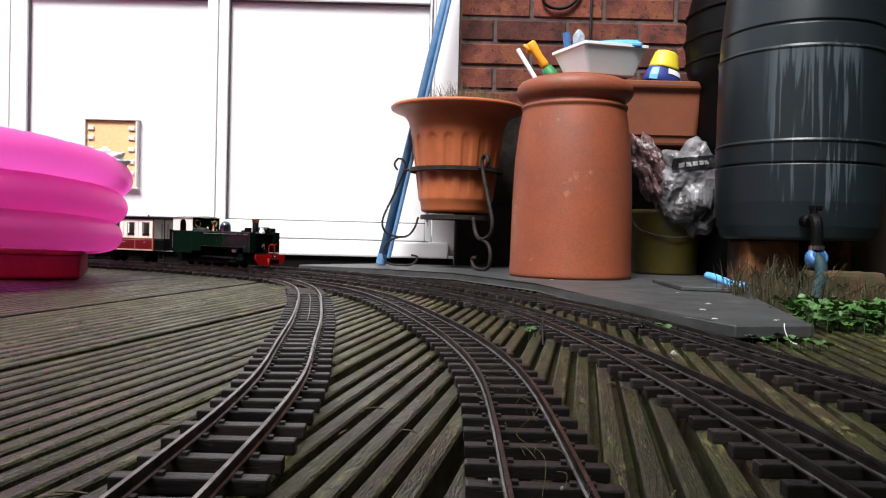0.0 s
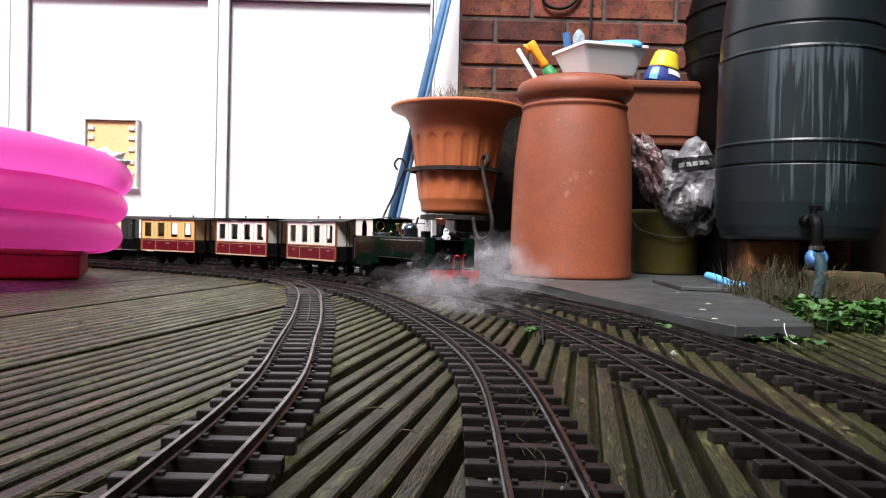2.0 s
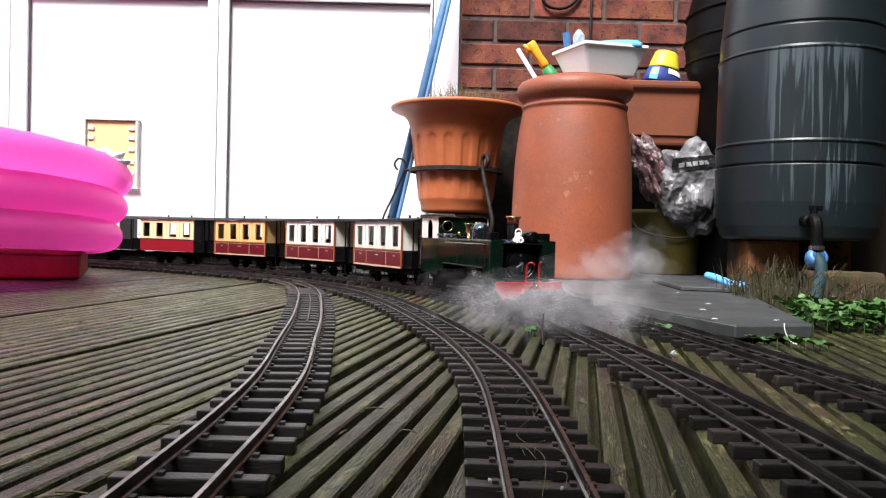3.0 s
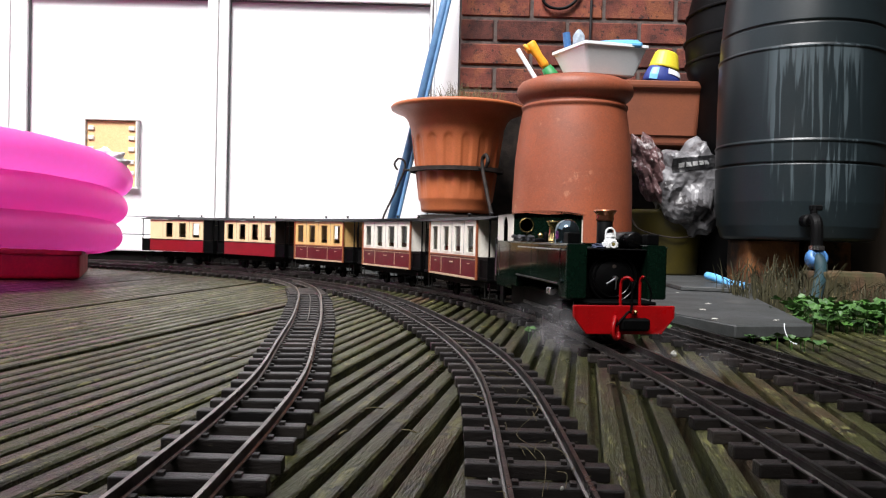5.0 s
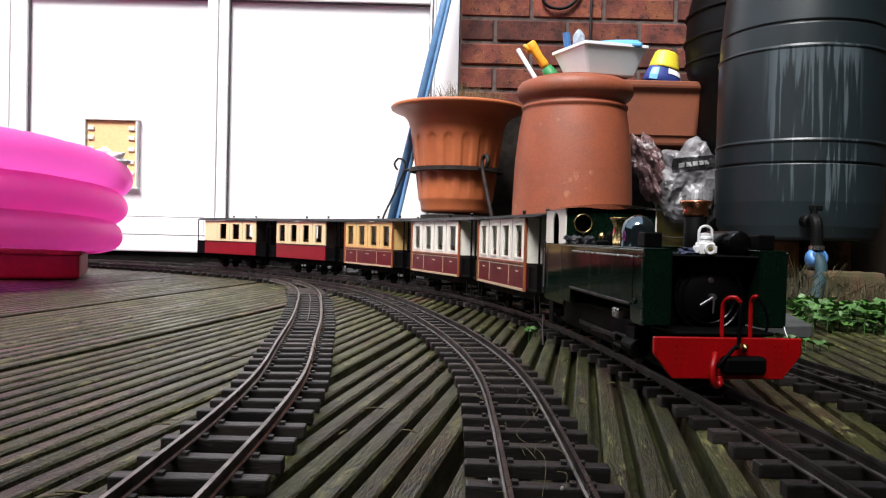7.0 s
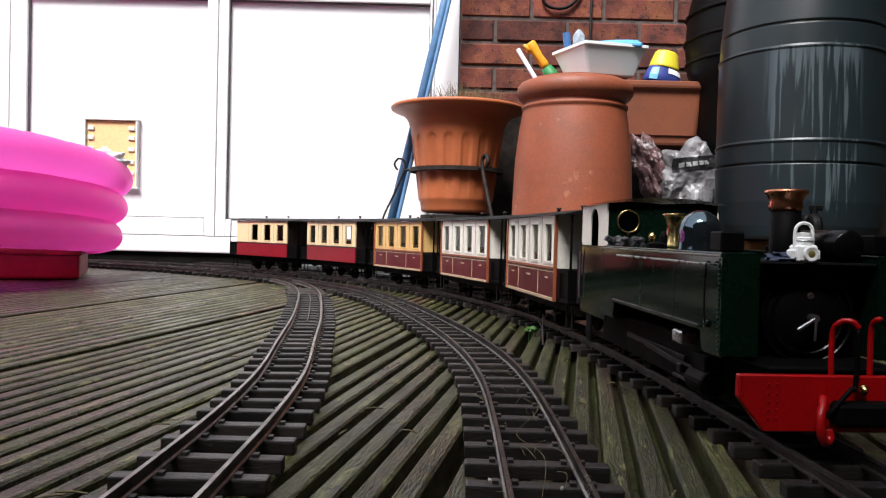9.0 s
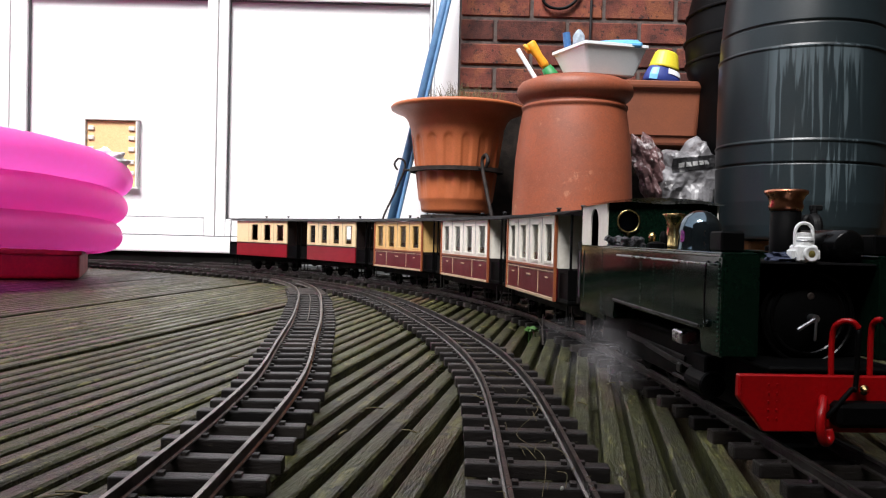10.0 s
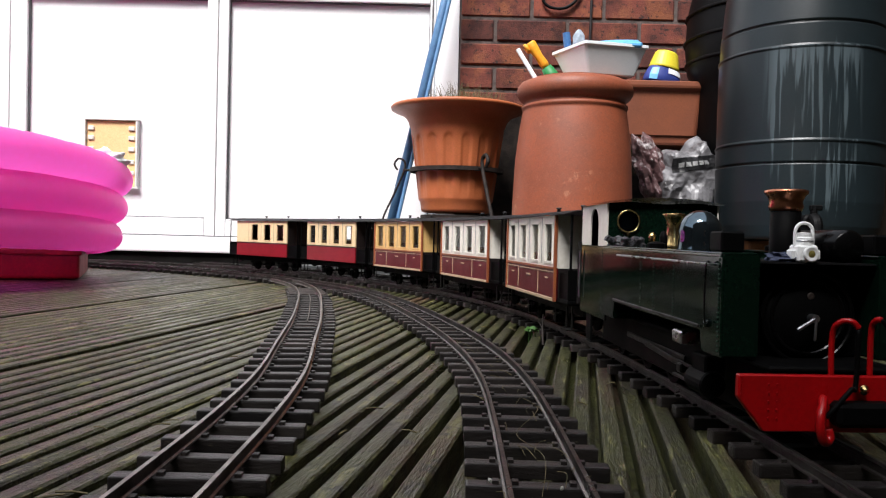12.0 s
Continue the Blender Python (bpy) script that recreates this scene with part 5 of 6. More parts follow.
    for r in (0.0187, 0.0235):
        tube(bm, [(r * math.cos(q), 0, r * math.sin(q)) for q in [2 * math.pi * i / 48 for i in range(48)]], 0.0011, 8, closed=True)
    for v in bm.verts:
        v.co += Vector((0, -0.0322, 0.0735))
    part("door_ring", bm, M_GLOSSBLACK, door)
    bm = B()
    lathe(bm, [(0.0, 0.0), (0.0022, 0.0), (0.0022, 0.005), (0.0, 0.0055)], 12, m=pose(0.0, -0.0290, 0.0735, -90))
    tube(bm, [(0.0, -0.0245, 0.0735), (0.0098, -0.023, 0.0678)], 0.0010, 8)
    tube(bm, [(0.0, -0.0235, 0.0735), (0.0008, -0.023, 0.0625)], 0.0007, 8)
    part("door_handle", bm, M_STEEL, door, "bright steel door handle")
    bm = B()
    lathe(bm, [(0.0018, 0.0), (0.002, 0.0006), (0.0015, 0.001), (0.0, 0.001)], 16, m=pose(0.0, -0.0300, 0.0845, -90))
    part("number_disc", bm, M_IRON, door, "small dark brown disc")
    bm = B()
    lathe(bm, [(0.0, 0.0), (0.029, 0.0), (0.029, 0.2), (0.0, 0.2)], 36, m=mfront(-0.075))
    part("boiler", bm, M_GREEN, t, smooth=True)
    # plate above the smokebox front, with cloth
    pb("front_plate", [(-0.0304, 0.0304, -0.07, -0.0225, 0.1, 0.1018)], M_ENGBLACK)
    bm = B()
    blob(bm, (0.012, -0.034, 0.1032), 0.008, (1.2, 1.0, 0.4), 0.5, 3, 3, 1)
    part("folded_rag", bm, mat("dark_blue_rag", (0.03, 0.04, 0.08), (0.02, 0.025, 0.05), 0.8), t, "dark blue rag")
    # chimney
    bm = B()
    lathe(bm, [(0.0092, 0.1), (0.0082, 0.102), (0.0079, 0.107), (0.0079, 0.130), (0.0, 0.130)], 28, m=pose(0, -0.058, 0))
    ch = part("chimney", bm, M_ENGBLACK, t, smooth=True)
    bm = B()
    lathe(bm, [(0.0081, 0.1285), (0.009, 0.131), (0.0084, 0.1335), (0.0095, 0.1365), (0.0112, 0.1382), (0.0112, 0.1396), (0.0093, 0.1402), (0.007, 0.139), (0.0065, 0.13), (0.0, 0.13)], 32, m=pose(0, -0.058, 0))
    part("chimney_cap", bm, M_COPPER, ch, "copper chimney cap", smooth=True)
    # lamp
    bm = B()
    box(bm, -0.0052, 0.0052, -0.005, 0.005, 0.1018, 0.1105, 0.001)
    box(bm, -0.0075, -0.005, -0.003, 0.003, 0.103, 0.108, 0.0006)
    box(bm, 0.005, 0.0075, -0.003, 0.003, 0.103, 0.108, 0.0006)
    lathe(bm, [(0.0045, 0.1105), (0.0042, 0.114), (0.0036, 0.1145), (0.0036, 0.1165), (0.0, 0.117)], 16)
    lp = part("lamp", bm, M_LAMPWHITE, t, "white enamel headlamp", m=pose(0.0055, -0.028, 0.0))
    bm = B()
    tube(bm, smooth_path([(-0.0045, 0, 0.109), (-0.0046, 0, 0.117), (-0.003, 0, 0.1205), (0, 0, 0.1215), (0.003, 0, 0.1205), (0.0046, 0, 0.117), (0.0045, 0, 0.109)], 5), 0.0009, 8)
    part("lamp_handle", bm, M_LAMPWHITE, lp, smooth=True)
    bm = B()
    lathe(bm, [(0.0029, 0.0), (0.0028, 0.001), (0.0018, 0.0016), (0.0, 0.0019)], 18, m=pose(-0.001, 0.0048, 0.106, -90))
    part("lamp_lens", bm, M_LENS, lp, "amber glass lens", smooth=True)
    bm = B()
    lathe(bm, [(0.0028, 0.0), (0.0039, 0.0), (0.0039, 0.0016), (0.0034, 0.002), (0.0028, 0.0016)], 20, m=pose(-0.001, 0.0048, 0.106, -90))
    part("lens_ring", bm, M_LAMPWHITE, lp, smooth=True)
    bm = B()
    lathe(bm, [(0.0037, 0.1118), (0.0046, 0.1122), (0.0046, 0.1128), (0.0037, 0.1132)], 16)
    part("lamp_vent", bm, M_STEEL, lp, "grey vent ring", smooth=True)
    # reservoir, on the tank beside the chimney
    bm = B()
    lathe(bm, [(0.0, 0.0), (0.0068, 0.0008), (0.0084, 0.002), (0.0084, 0.052), (0.0068, 0.054), (0.0, 0.055)], 28, m=Matrix.Translation((-0.0215, -0.032, 0.1104)) @ Matrix.Rotation(math.pi / 2, 4, "X"))
    part("reservoir", bm, M_GLOSSBLACK, t, "black air reservoir", smooth=True)
    # dome, safety valve, whistle
    bm = B()
    lathe(bm, [(0.0175, 0.1), (0.0152, 0.106), (0.0145, 0.112)] + [(0.0145 * math.cos(q), 0.118 + 0.0145 * math.sin(q)) for q in [radians(x) for x in (0, 20, 40, 60, 75, 85)]] + [(0.0, 0.1326)], 32, m=pose(0.002, -0.172, 0))
    part("dome", bm, M_BLUEDOME, t, "polished blue-black steam dome", smooth=True)
    bm = B()
    lathe(bm, [(0.0095, 0.103), (0.0072, 0.108), (0.0052, 0.116), (0.005, 0.124), (0.0065, 0.128), (0.0085, 0.1305), (0.0075, 0.131), (0.004, 0.128), (0.0, 0.128)], 28, m=pose(0.006, -0.213, 0))
    part("safety_valve", bm, M_BRASS, t, "flared polished brass safety valve", smooth=True)
    bm = B()
    lathe(bm, [(0.0028, 0.104), (0.0028, 0.112), (0.0032, 0.113), (0.0022, 0.116), (0.0, 0.117)], 14, m=pose(0.018, -0.225, 0))
    part("whistle", bm, M_BRASS, t, "small brass whistle", smooth=True)
    bm = B()
    lathe(bm, [(0.0034, 0.104), (0.0026, 0.108), (0.003, 0.113), (0.0018, 0.117), (0.0, 0.118)], 14, m=pose(0.022, -0.188, 0))
    part("valve_stem", bm, M_ENGBLACK, t, smooth=True)
    bm = B()
    rnd = random.Random(4)
    for i in range(46):
        blob(bm, (rnd.uniform(0.028, 0.047), rnd.uniform(-0.25, -0.2), 0.1062 + rnd.uniform(0, 0.0055)), rnd.uniform(0.0018, 0.0036), (1, 1.2, 0.8), 0.6, 2, 1, i)
    tagged(part("coal_heap", bm, M_COAL, t, "black coal lumps"), kind="stuff")
    # cab
    yc0, yc1 = -0.336, -0.2535
    for s in (-1, 1):
        xo = 0.0455 * s
        bm = B()
        box(bm, min(xo, xo - 0.0016 * s), max(xo, xo - 0.0016 * s), yc0, yc1, 0.046, 0.105, 0.0004)
        part("cab_side", bm, M_GREEN, t, "dark green cab side")
        bm = B()   # upper side with arched doorway
        x0, x1 = min(xo, xo - 0.0014 * s), max(xo, xo - 0.0014 * s)
        d0, d1 = yc0 + 0.03, yc1 - 0.026
        for y0, y1 in ((d1, yc1), (yc0, d0)):
            box(bm, x0, x1, y0, y1, 0.1052, 0.1395, 0.0003)
        mid, half = (d0 + d1) / 2, (d1 - d0) / 2
        for k in range(8):
            q0, q1 = math.pi * k / 8, math.pi * (k + 1) / 8
            ya, yb_ = mid + half * math.cos(q0), mid + half * math.cos(q1)
            za, zb_ = 0.124 + 0.0125 * math.sin(q0), 0.124 + 0.0125 * math.sin(q1)
            lo_ = [bm.verts.new((x, y, z)) for x, y, z in ((x0, ya, za), (x1, ya, za), (x1, yb_, zb_), (x0, yb_, zb_))]
            hi_ = [bm.verts.new((x, y, 0.1395)) for x, y in ((x0, ya), (x1, ya), (x1, yb_), (x0, yb_))]
            bm.faces.new(lo_)
            bm.faces.new(hi_)
            for i in range(4):
                j = (i + 1) % 4
                bm.faces.new((lo_[i], lo_[j], hi_[j], hi_[i]))
        part("cab_upper_side", bm, M_CREAM, t, "cream upper cab side with arched doorway")
        bm = B()
        tube(bm, [(xo + 0.002 * s, yc0 + 0.002, 0.058), (xo + 0.002 * s, yc0 + 0.002, 0.1)], 0.0007, 6)
        part("cab_handrail", bm, M_STEEL, t)
    bm = B()   # front sheet with two round windows
    holes = [(-0.028, 0.1255), (0.028, 0.1255)]
    r = 0.0085
    for hx, hz in holes:
        x0, x1 = (-0.0452, 0.0) if hx < 0 else (0.0, 0.0452)
        outer = [(x1, hz), (x1, 0.1398), (hx, 0.1412), (x0, 0.1398), (x0, hz), (x0, 0.1045), (hx, 0.1045), (x1, 0.1045)]
        inner = [(hx + r * math.cos(radians(a)), hz + r * math.sin(radians(a))) for a in (0, 45, 90, 135, 180, 225, 270, 315)]
        for off in (0.0, -0.0016):
            vo = [bm.verts.new((x, yc1 - 0.001 + off, z)) for x, z in outer]
            vi = [bm.verts.new((x, yc1 - 0.001 + off, z)) for x, z in inner]
            for i in range(8):
                j = (i + 1) % 8
                bm.faces.new((vo[i], vo[j], vi[j], vi[i]))
    part("cab_front", bm, M_GREEN, t, "dark green cab front sheet")
    for hx, hz in holes:
        bm = B()
        tube(bm, [(hx + 0.0088 * math.cos(q), yc1 + 0.0002, hz + 0.0088 * math.sin(q)) for q in [2 * math.pi * i / 28 for i in range(28)]], 0.0007, 8, closed=True)
        w = part("cab_window_ring", bm, M_BRASS, t, "brass window ring", smooth=True)
        bm = B()
        lathe(bm, [(0.0, 0.0), (0.0083, 0.0), (0.0083, 0.0006), (0.0, 0.0006)], 24, m=pose(hx, yc1 - 0.0024, hz, -90))
        part("cab_window_pane", bm, M_GLASS, w)
    pb("cab_back", [(-0.045, 0.045, yc0, yc0 + 0.0016, 0.052, 0.1395)], M_ENGBLACK)
    pb("cab_floor", [(-0.045, 0.045, yc0 + 0.002, yc1 - 0.004, 0.053, 0.056)], M_ENGBLACK)
    pb("backhead", [(-0.026, 0.026, yc1 - 0.02, yc1 - 0.0035, 0.057, 0.108)], M_ENGBLACK)
    bm = B()
    n = 14
    rows = []
    for y in (yc0 - 0.006, yc1 + 0.005):
        rows.append([bm.verts.new((x, y, 0.1402 + 0.0045 * (1 - (x / 0.049) ** 2))) for x in [0.049 * (2 * i / n - 1) for i in range(n + 1)]])
    for i in range(n):
        bm.faces.new((rows[0][i], rows[0][i + 1], rows[1][i + 1], rows[1][i]))
    bmesh.ops.solidify(bm, geom=list(bm.faces), thickness=0.0015)
    part("cab_roof", bm, M_GREEN, t, "dark green curved cab roof")
    pb("bunker", [(-0.0455, 0.0455, -0.352, yc0 - 0.001, 0.05, 0.108)], M_ENGBLACK, "black rear bunker")
    # cylinders, rods, steps
    for s in (-1, 1):
        bm = B()
        lathe(bm, [(0.0, 0.0), (0.0068, 0.0005), (0.0074, 0.002), (0.0074, 0.024), (0.0, 0.025)], 20, m=Matrix.Translation((0.0385 * s, -0.054, 0.0335)) @ Matrix.Rotation(math.pi / 2, 4, "X"))
        box(bm, 0.0365 * s - 0.006, 0.0365 * s + 0.006, -0.076, -0.057, 0.036, 0.049, 0.001)
        part("cylinder", bm, M_ENGBLACK, t, "black cylinder block")
        pb("slide_bar", [(0.0385 * s - 0.001, 0.0385 * s + 0.001, -0.115, -0.078, 0.037, 0.0388), (0.0385 * s - 0.001, 0.0385 * s + 0.001, -0.115, -0.078, 0.0282, 0.03)], M_ROD, "oily dark slide bars", 0.0003)
        pb("crosshead", [(0.0385 * s - 0.003, 0.0385 * s + 0.003, -0.102, -0.095, 0.0325, 0.038)], M_ROD, "oily steel crosshead", 0.0008)
        pb("coupling_rod", [(0.0325 * s - 0.0008, 0.0325 * s + 0.0008, -0.232, -0.112, 0.0225, 0.0262)], M_ROD, "oily dark coupling rod", 0.0004)
        pb("connecting_rod", [(0.0362 * s - 0.0008, 0.0362 * s + 0.0008, -0.178, -0.1, 0.0268, 0.0302)], M_ROD, "oily dark connecting rod", 0.0004)
        pb("cab_step", [(0.036 * s - 0.006, 0.036 * s + 0.009, -0.315, -0.298, 0.022, 0.0235), (0.036 * s + 0.007, 0.036 * s + 0.009, -0.315, -0.298, 0.0235, 0.05)], M_ENGBLACK)
        pb("lubricator", [(0.0445 * s - 0.005, 0.0445 * s + 0.005, -0.090, -0.076, 0.0525, 0.060)], M_STEEL, "small steel lubricator", 0.001)
    w = [wheelset(t, y, 0.0175, "driving_wheelset", True, k * 0.0) for k, y in enumerate((-0.117, -0.172, -0.227))]
    w.append(wheelset(t, -0.295, 0.0115, "trailing_wheelset"))
    return t, w


COACH_L = 0.206


def build_coach(name_label, upper, lower, trim, end_upper, windows=4, lined=True):
    t = root("passenger_coach", name_label, "railway carriage", group="carriages of the train")
    hl, hw = COACH_L / 2, 0.0475
    zb, zw, zt = 0.0475, 0.0800, 0.1335

    def pb(name, args, mt, label="", bev=0.0006, parent=None):
        bm = B()
        for a in args:
            box(bm, *a, bev)
        return part(name, bm, mt, parent or t, label)

    bays = 4
    bw = COACH_L / bays
    for s in (-1, 1):
        o, i = hw * s, (hw - 0.003) * s
        x0, x1 = min(o, i), max(o, i)
        pb("lower_side", [(x0, x1, -hl, hl, zb, zw)], lower)
        up = []
        z0, z1 = zw + 0.0065, zt - 0.0085
        up.append((x0, x1, -hl, hl, zw + 0.0005, z0))
        up.append((x0, x1, -hl, hl, z1, zt))
        ww = bw * 0.5
        openings = range(bays) if windows == 4 else range(1, bays)
        edge = -hl
        for k in openings:
            c = -hl + bw * (k + 0.5)
            up.append((x0, x1, edge, c - ww / 2, z0 + 0.0001, z1 - 0.0001))
            edge = c + ww / 2
        up.append((x0, x1, edge, hl, z0 + 0.0001, z1 - 0.0001))
        us = pb("upper_side", up, upper, bev=0.0)
        for k in openings:
            c = -hl + bw * (k + 0.5)
            bm = B()
            box(bm, (hw - 0.0022) * s - 0.0003, (hw - 0.0022) * s + 0.0003, c - ww / 2, c + ww / 2, z0, z1)
            part("window_pane", bm, M_GLASS, us)
            bm = B()   # window frame mouldings
            f = 0.0022
            xx0, xx1 = (o, o + 0.0009) if s > 0 else (o - 0.0009, o)
            for y0, y1, a, b in ((c - ww / 2 - f, c - ww / 2, z0 - f, z1 + f), (c + ww / 2, c + ww / 2 + f, z0 - f, z1 + f), (c - ww / 2, c + ww / 2, z1, z1 + f), (c - ww / 2, c + ww / 2, z0 - f, z0)):
                box(bm, xx0, xx1, y0, y1, a, b)
            part("window_frame", bm, upper, us)
        # door joints between the bays
        xx0, xx1 = (o, o + 0.0003) if s > 0 else (o - 0.0003, o)
        for k in range(1, bays):
            bm = B()
            box(bm, xx0, xx1, -hl + bw * k - 0.0004, -hl + bw * k + 0.0004, zw + 0.004, zt - 0.002)
            part("bay_joint", bm, M_GASKET, us)
        if lined:
            bm = B()
            xx0, xx1 = (o, o + 0.0006) if s > 0 else (o - 0.0006, o)
            for k in range(4):
                y = -hl + 0.003 + (COACH_L - 0.006) * (0, 0.27, 0.7, 1.0)[k]
                box(bm, xx0, xx1, y - 0.0004, y + 0.0004, zb + 0.004, zw - 0.004)
            box(bm, xx0, xx1, -hl + 0.0026, hl - 0.0026, zw - 0.0044, zw - 0.0036)
            part("lining", bm, M_LINING, t, "cream lining")
            xx0, xx1 = (o, o + 0.0012) if s > 0 else (o - 0.0012, o)
            pb("bottom_moulding", [(xx0, xx1, -hl, hl, zb - 0.001, zb + 0.0022)], M_LINING, "cream bottom moulding", 0.0002)
            pb("waist_moulding", [(xx0, xx1, -hl, hl, zw - 0.0014, zw + 0.0012)], trim, "brown waist moulding", 0.0002)
            for y in (-hl, hl):
                pb("corner_post", [(min(o, o + 0.001 * s) - 0.001, max(o, o + 0.001 * s) + 0.001, y - 0.0016, y + 0.0016, zb - 0.001, zt)], trim, "brown corner post", 0.0003)
            for y, l in ((0.0, 0.006), (-hl + 0.03, 0.0035), (hl - 0.03, 0.0035)):
                pb("side_lettering", [(xx0, xx1, y - l, y + l, zw - 0.0115, zw - 0.0100)], M_LINING, "plain bar of small lettering", 0.0)
        else:
            xx0, xx1 = (o, o + 0.001) if s > 0 else (o - 0.001, o)
            pb("waist_moulding", [(xx0, xx1, -hl, hl, zw - 0.0012, zw + 0.0012)], M_DARKEND, "dark waist strip", 0.0002)
    for s in (-1, 1):
        y0, y1 = (hl - 0.003, hl - 0.0002) if s > 0 else (-hl + 0.0002, -hl + 0.003)
        pb("end_wall_upper", [(-hw + 0.0032, -0.0125, y0, y1, zw, zt), (0.0125, hw - 0.0032, y0, y1, zw, zt), (-0.0123, 0.0123, y0, y1, zt - 0.012, zt)], end_upper, bev=0.0)
        pb("end_wall_lower", [(-hw + 0.0032, hw - 0.0032, y0, y1, zb, zw - 0.0002)], M_DARKEND, bev=0.0)
        pb("end_door", [(-0.012, 0.012, y0 + 0.0006, y1 - 0.0006, zw, zt - 0.0122)], end_upper, bev=0.0)
        for k in (-1, 1):
            pb("door_jamb", [(0.0124 * k - 0.001, 0.0124 * k + 0.001, y1 if s > 0 else y0 - 0.0008, (y1 + 0.0008) if s > 0 else y0, zw, zt - 0.012)], M_DARKEND, bev=0.0)
        # balcony
        a, b = (hl + 0.0002, hl + 0.036) if s > 0 else (-hl - 0.036, -hl - 0.0002)
        pb("balcony_floor", [(-hw + 0.002, hw - 0.002, a, b, zb - 0.001, zb + 0.003)], M_ENGBLACK)
        e0, e1 = (b - 0.002, b) if s > 0 else (a, a + 0.002)
        for k in (-1, 1):
            bal = pb("balcony_screen", [(min(0.013 * k, (hw - 0.002) * k), max(0.013 * k, (hw - 0.002) * k), e0, e1, zb + 0.003, zw)], M_ENGBLACK)
            xs = (hw - 0.0045) * k
            pb("balcony_post", [(xs - 0.001, xs + 0.001, e0, e1, zw, zt)], M_ENGBLACK, parent=bal, bev=0.0)
            pb("gate", [(xs - 0.0006, xs + 0.0006, a + 0.002, b - 0.002, zb + 0.003, zw - 0.004)], M_ENGBLACK, parent=bal, bev=0.0)
        bm = B()
        yb = b if s > 0 else a
        tube(bm, [(0, yb - 0.005 * s, 0.0365), (0, yb + 0.009 * s, 0.0365)], 0.0028, 10)
        lathe(bm, [(0.0, 0.0), (0.0075, 0.0), (0.0075, 0.002), (0.0, 0.003)], 18, m=pose(0, yb + 0.009 * s, 0.0365, -90 * s))
        part("buffer", bm, M_ENGBLACK, t)
    pb("floor", [(-hw + 0.003, hw - 0.003, -hl + 0.003, hl - 0.003, zb, zb + 0.003)], M_ENGBLACK, bev=0.0)
    for k in range(3):
        y = -hl + bw * (k + 1)
        pb("seat", [(-0.04, 0.04, y - 0.008, y + 0.008, 0.06, 0.066), (-0.04, 0.04, y - 0.0012, y + 0.0012, 0.066, 0.093)], M_SEAT, "varnished wooden bench")
    # roof
    bm = B()
    n = 16
    rl = hl + 0.041
    rows = []
    for y in (-rl, rl):
        rows.append([bm.verts.new((x, y, zt + 0.0003 + 0.0075 * (1 - (x / 0.052) ** 2))) for x in [0.052 * (2 * i / n - 1) for i in range(n + 1)]])
    for i in range(n):
        bm.faces.new((rows[0][i], rows[0][i + 1], rows[1][i + 1], rows[1][i]))
    bmesh.ops.solidify(bm, geom=list(bm.faces), thickness=-0.0018)
    rf = part("roof", bm, M_ROOF, t, "dark grey curved roof")
    for y in (-0.045, 0.045):
        bm = B()
        lathe(bm, [(0.0025, 0.0), (0.002, 0.003), (0.0034, 0.0036), (0.003, 0.005), (0.0, 0.0055)], 12, m=pose(0, y, zt + 0.0085))
        part("roof_vent", bm, M_ROOF, rf, smooth=True)
    # underframe
    for s in (-1, 1):
        pb("sole_bar", [(0.0265 * s - 0.002, 0.0265 * s + 0.002, -hl - 0.034, hl + 0.034, 0.0345, 0.0435)], M_ENGBLACK)
        for y in (-0.055, 0.055):
            pb("axle_guard", [(0.0265 * s - 0.003, 0.0265 * s + 0.003, y - 0.009, y - 0.005, 0.021, 0.0345), (0.0265 * s - 0.003, 0.0265 * s + 0.003, y + 0.005, y + 0.009, 0.021, 0.0345), (0.028 * s - 0.004, 0.028 * s + 0.004, y - 0.0045, y + 0.0045, 0.0205, 0.029)], M_ENGBLACK)
            bm = B()
            for k in range(3):
                tube(bm, smooth_path([(0.0285 * s, y - 0.016, 0.0335 - 0.0012 * k), (0.0285 * s, y, 0.0305 - 0.0012 * k), (0.0285 * s, y + 0.016, 0.0335 - 0.0012 * k)], 4), 0.0008, 6)
            part("leaf_spring", bm, M_ENGBLACK, t)
        for y in (-hl - 0.02, hl + 0.02):
            bm = B()
            box(bm, 0.038 * s - 0.006, 0.038 * s + 0.006, y - 0.009, y + 0.009, 0.0205, 0.0218)
            for q in (-0.008, 0.008):
                box(bm, 0.038 * s - 0.0008, 0.038 * s + 0.0008, y + q - 0.0008, y + q + 0.0008, 0.0218, 0.0436)
            part("footstep", bm, M_ROD if lined else M_ENGBLACK, t, "worn metal footstep")
    w = [wheelset(t, y, 0.0122) for y in (-0.055, 0.055)]
    return t, w


loco, loco_wheels = build_loco()
LAB1 = "cream and maroon model coach with brown corner posts and open balconies"
LAB2 = "buff and maroon model coach with cream lining and open balconies"
LAB3 = "pale buff and crimson model coach with dark balcony ends"
c1, w1 = build_coach(LAB1, M_CREAM, M_MAROON, M_WOODTRIM, M_CREAM)
c2 = copy_thing(c1, Matrix.Identity(4))
c3, w3 = build_coach(LAB2, M_BUFF, M_MAROON, M_WOODTRIM, M_BUFF)
c4, w4 = build_coach(LAB3, M_BUFFLT, M_CARRED, M_DARKEND, M_DARKEND, lined=False)
c5, w5 = build_coach("pale buff and crimson end coach with three windows a side", M_BUFFLT, M_CARRED, M_DARKEND, M_DARKEND, windows=3, lined=False)


def wheelsets_of(ob):
    return [o for o in ob.children if o.name.split(".")[0] == "wheelset"]


lay_tracks()
lay_deck()

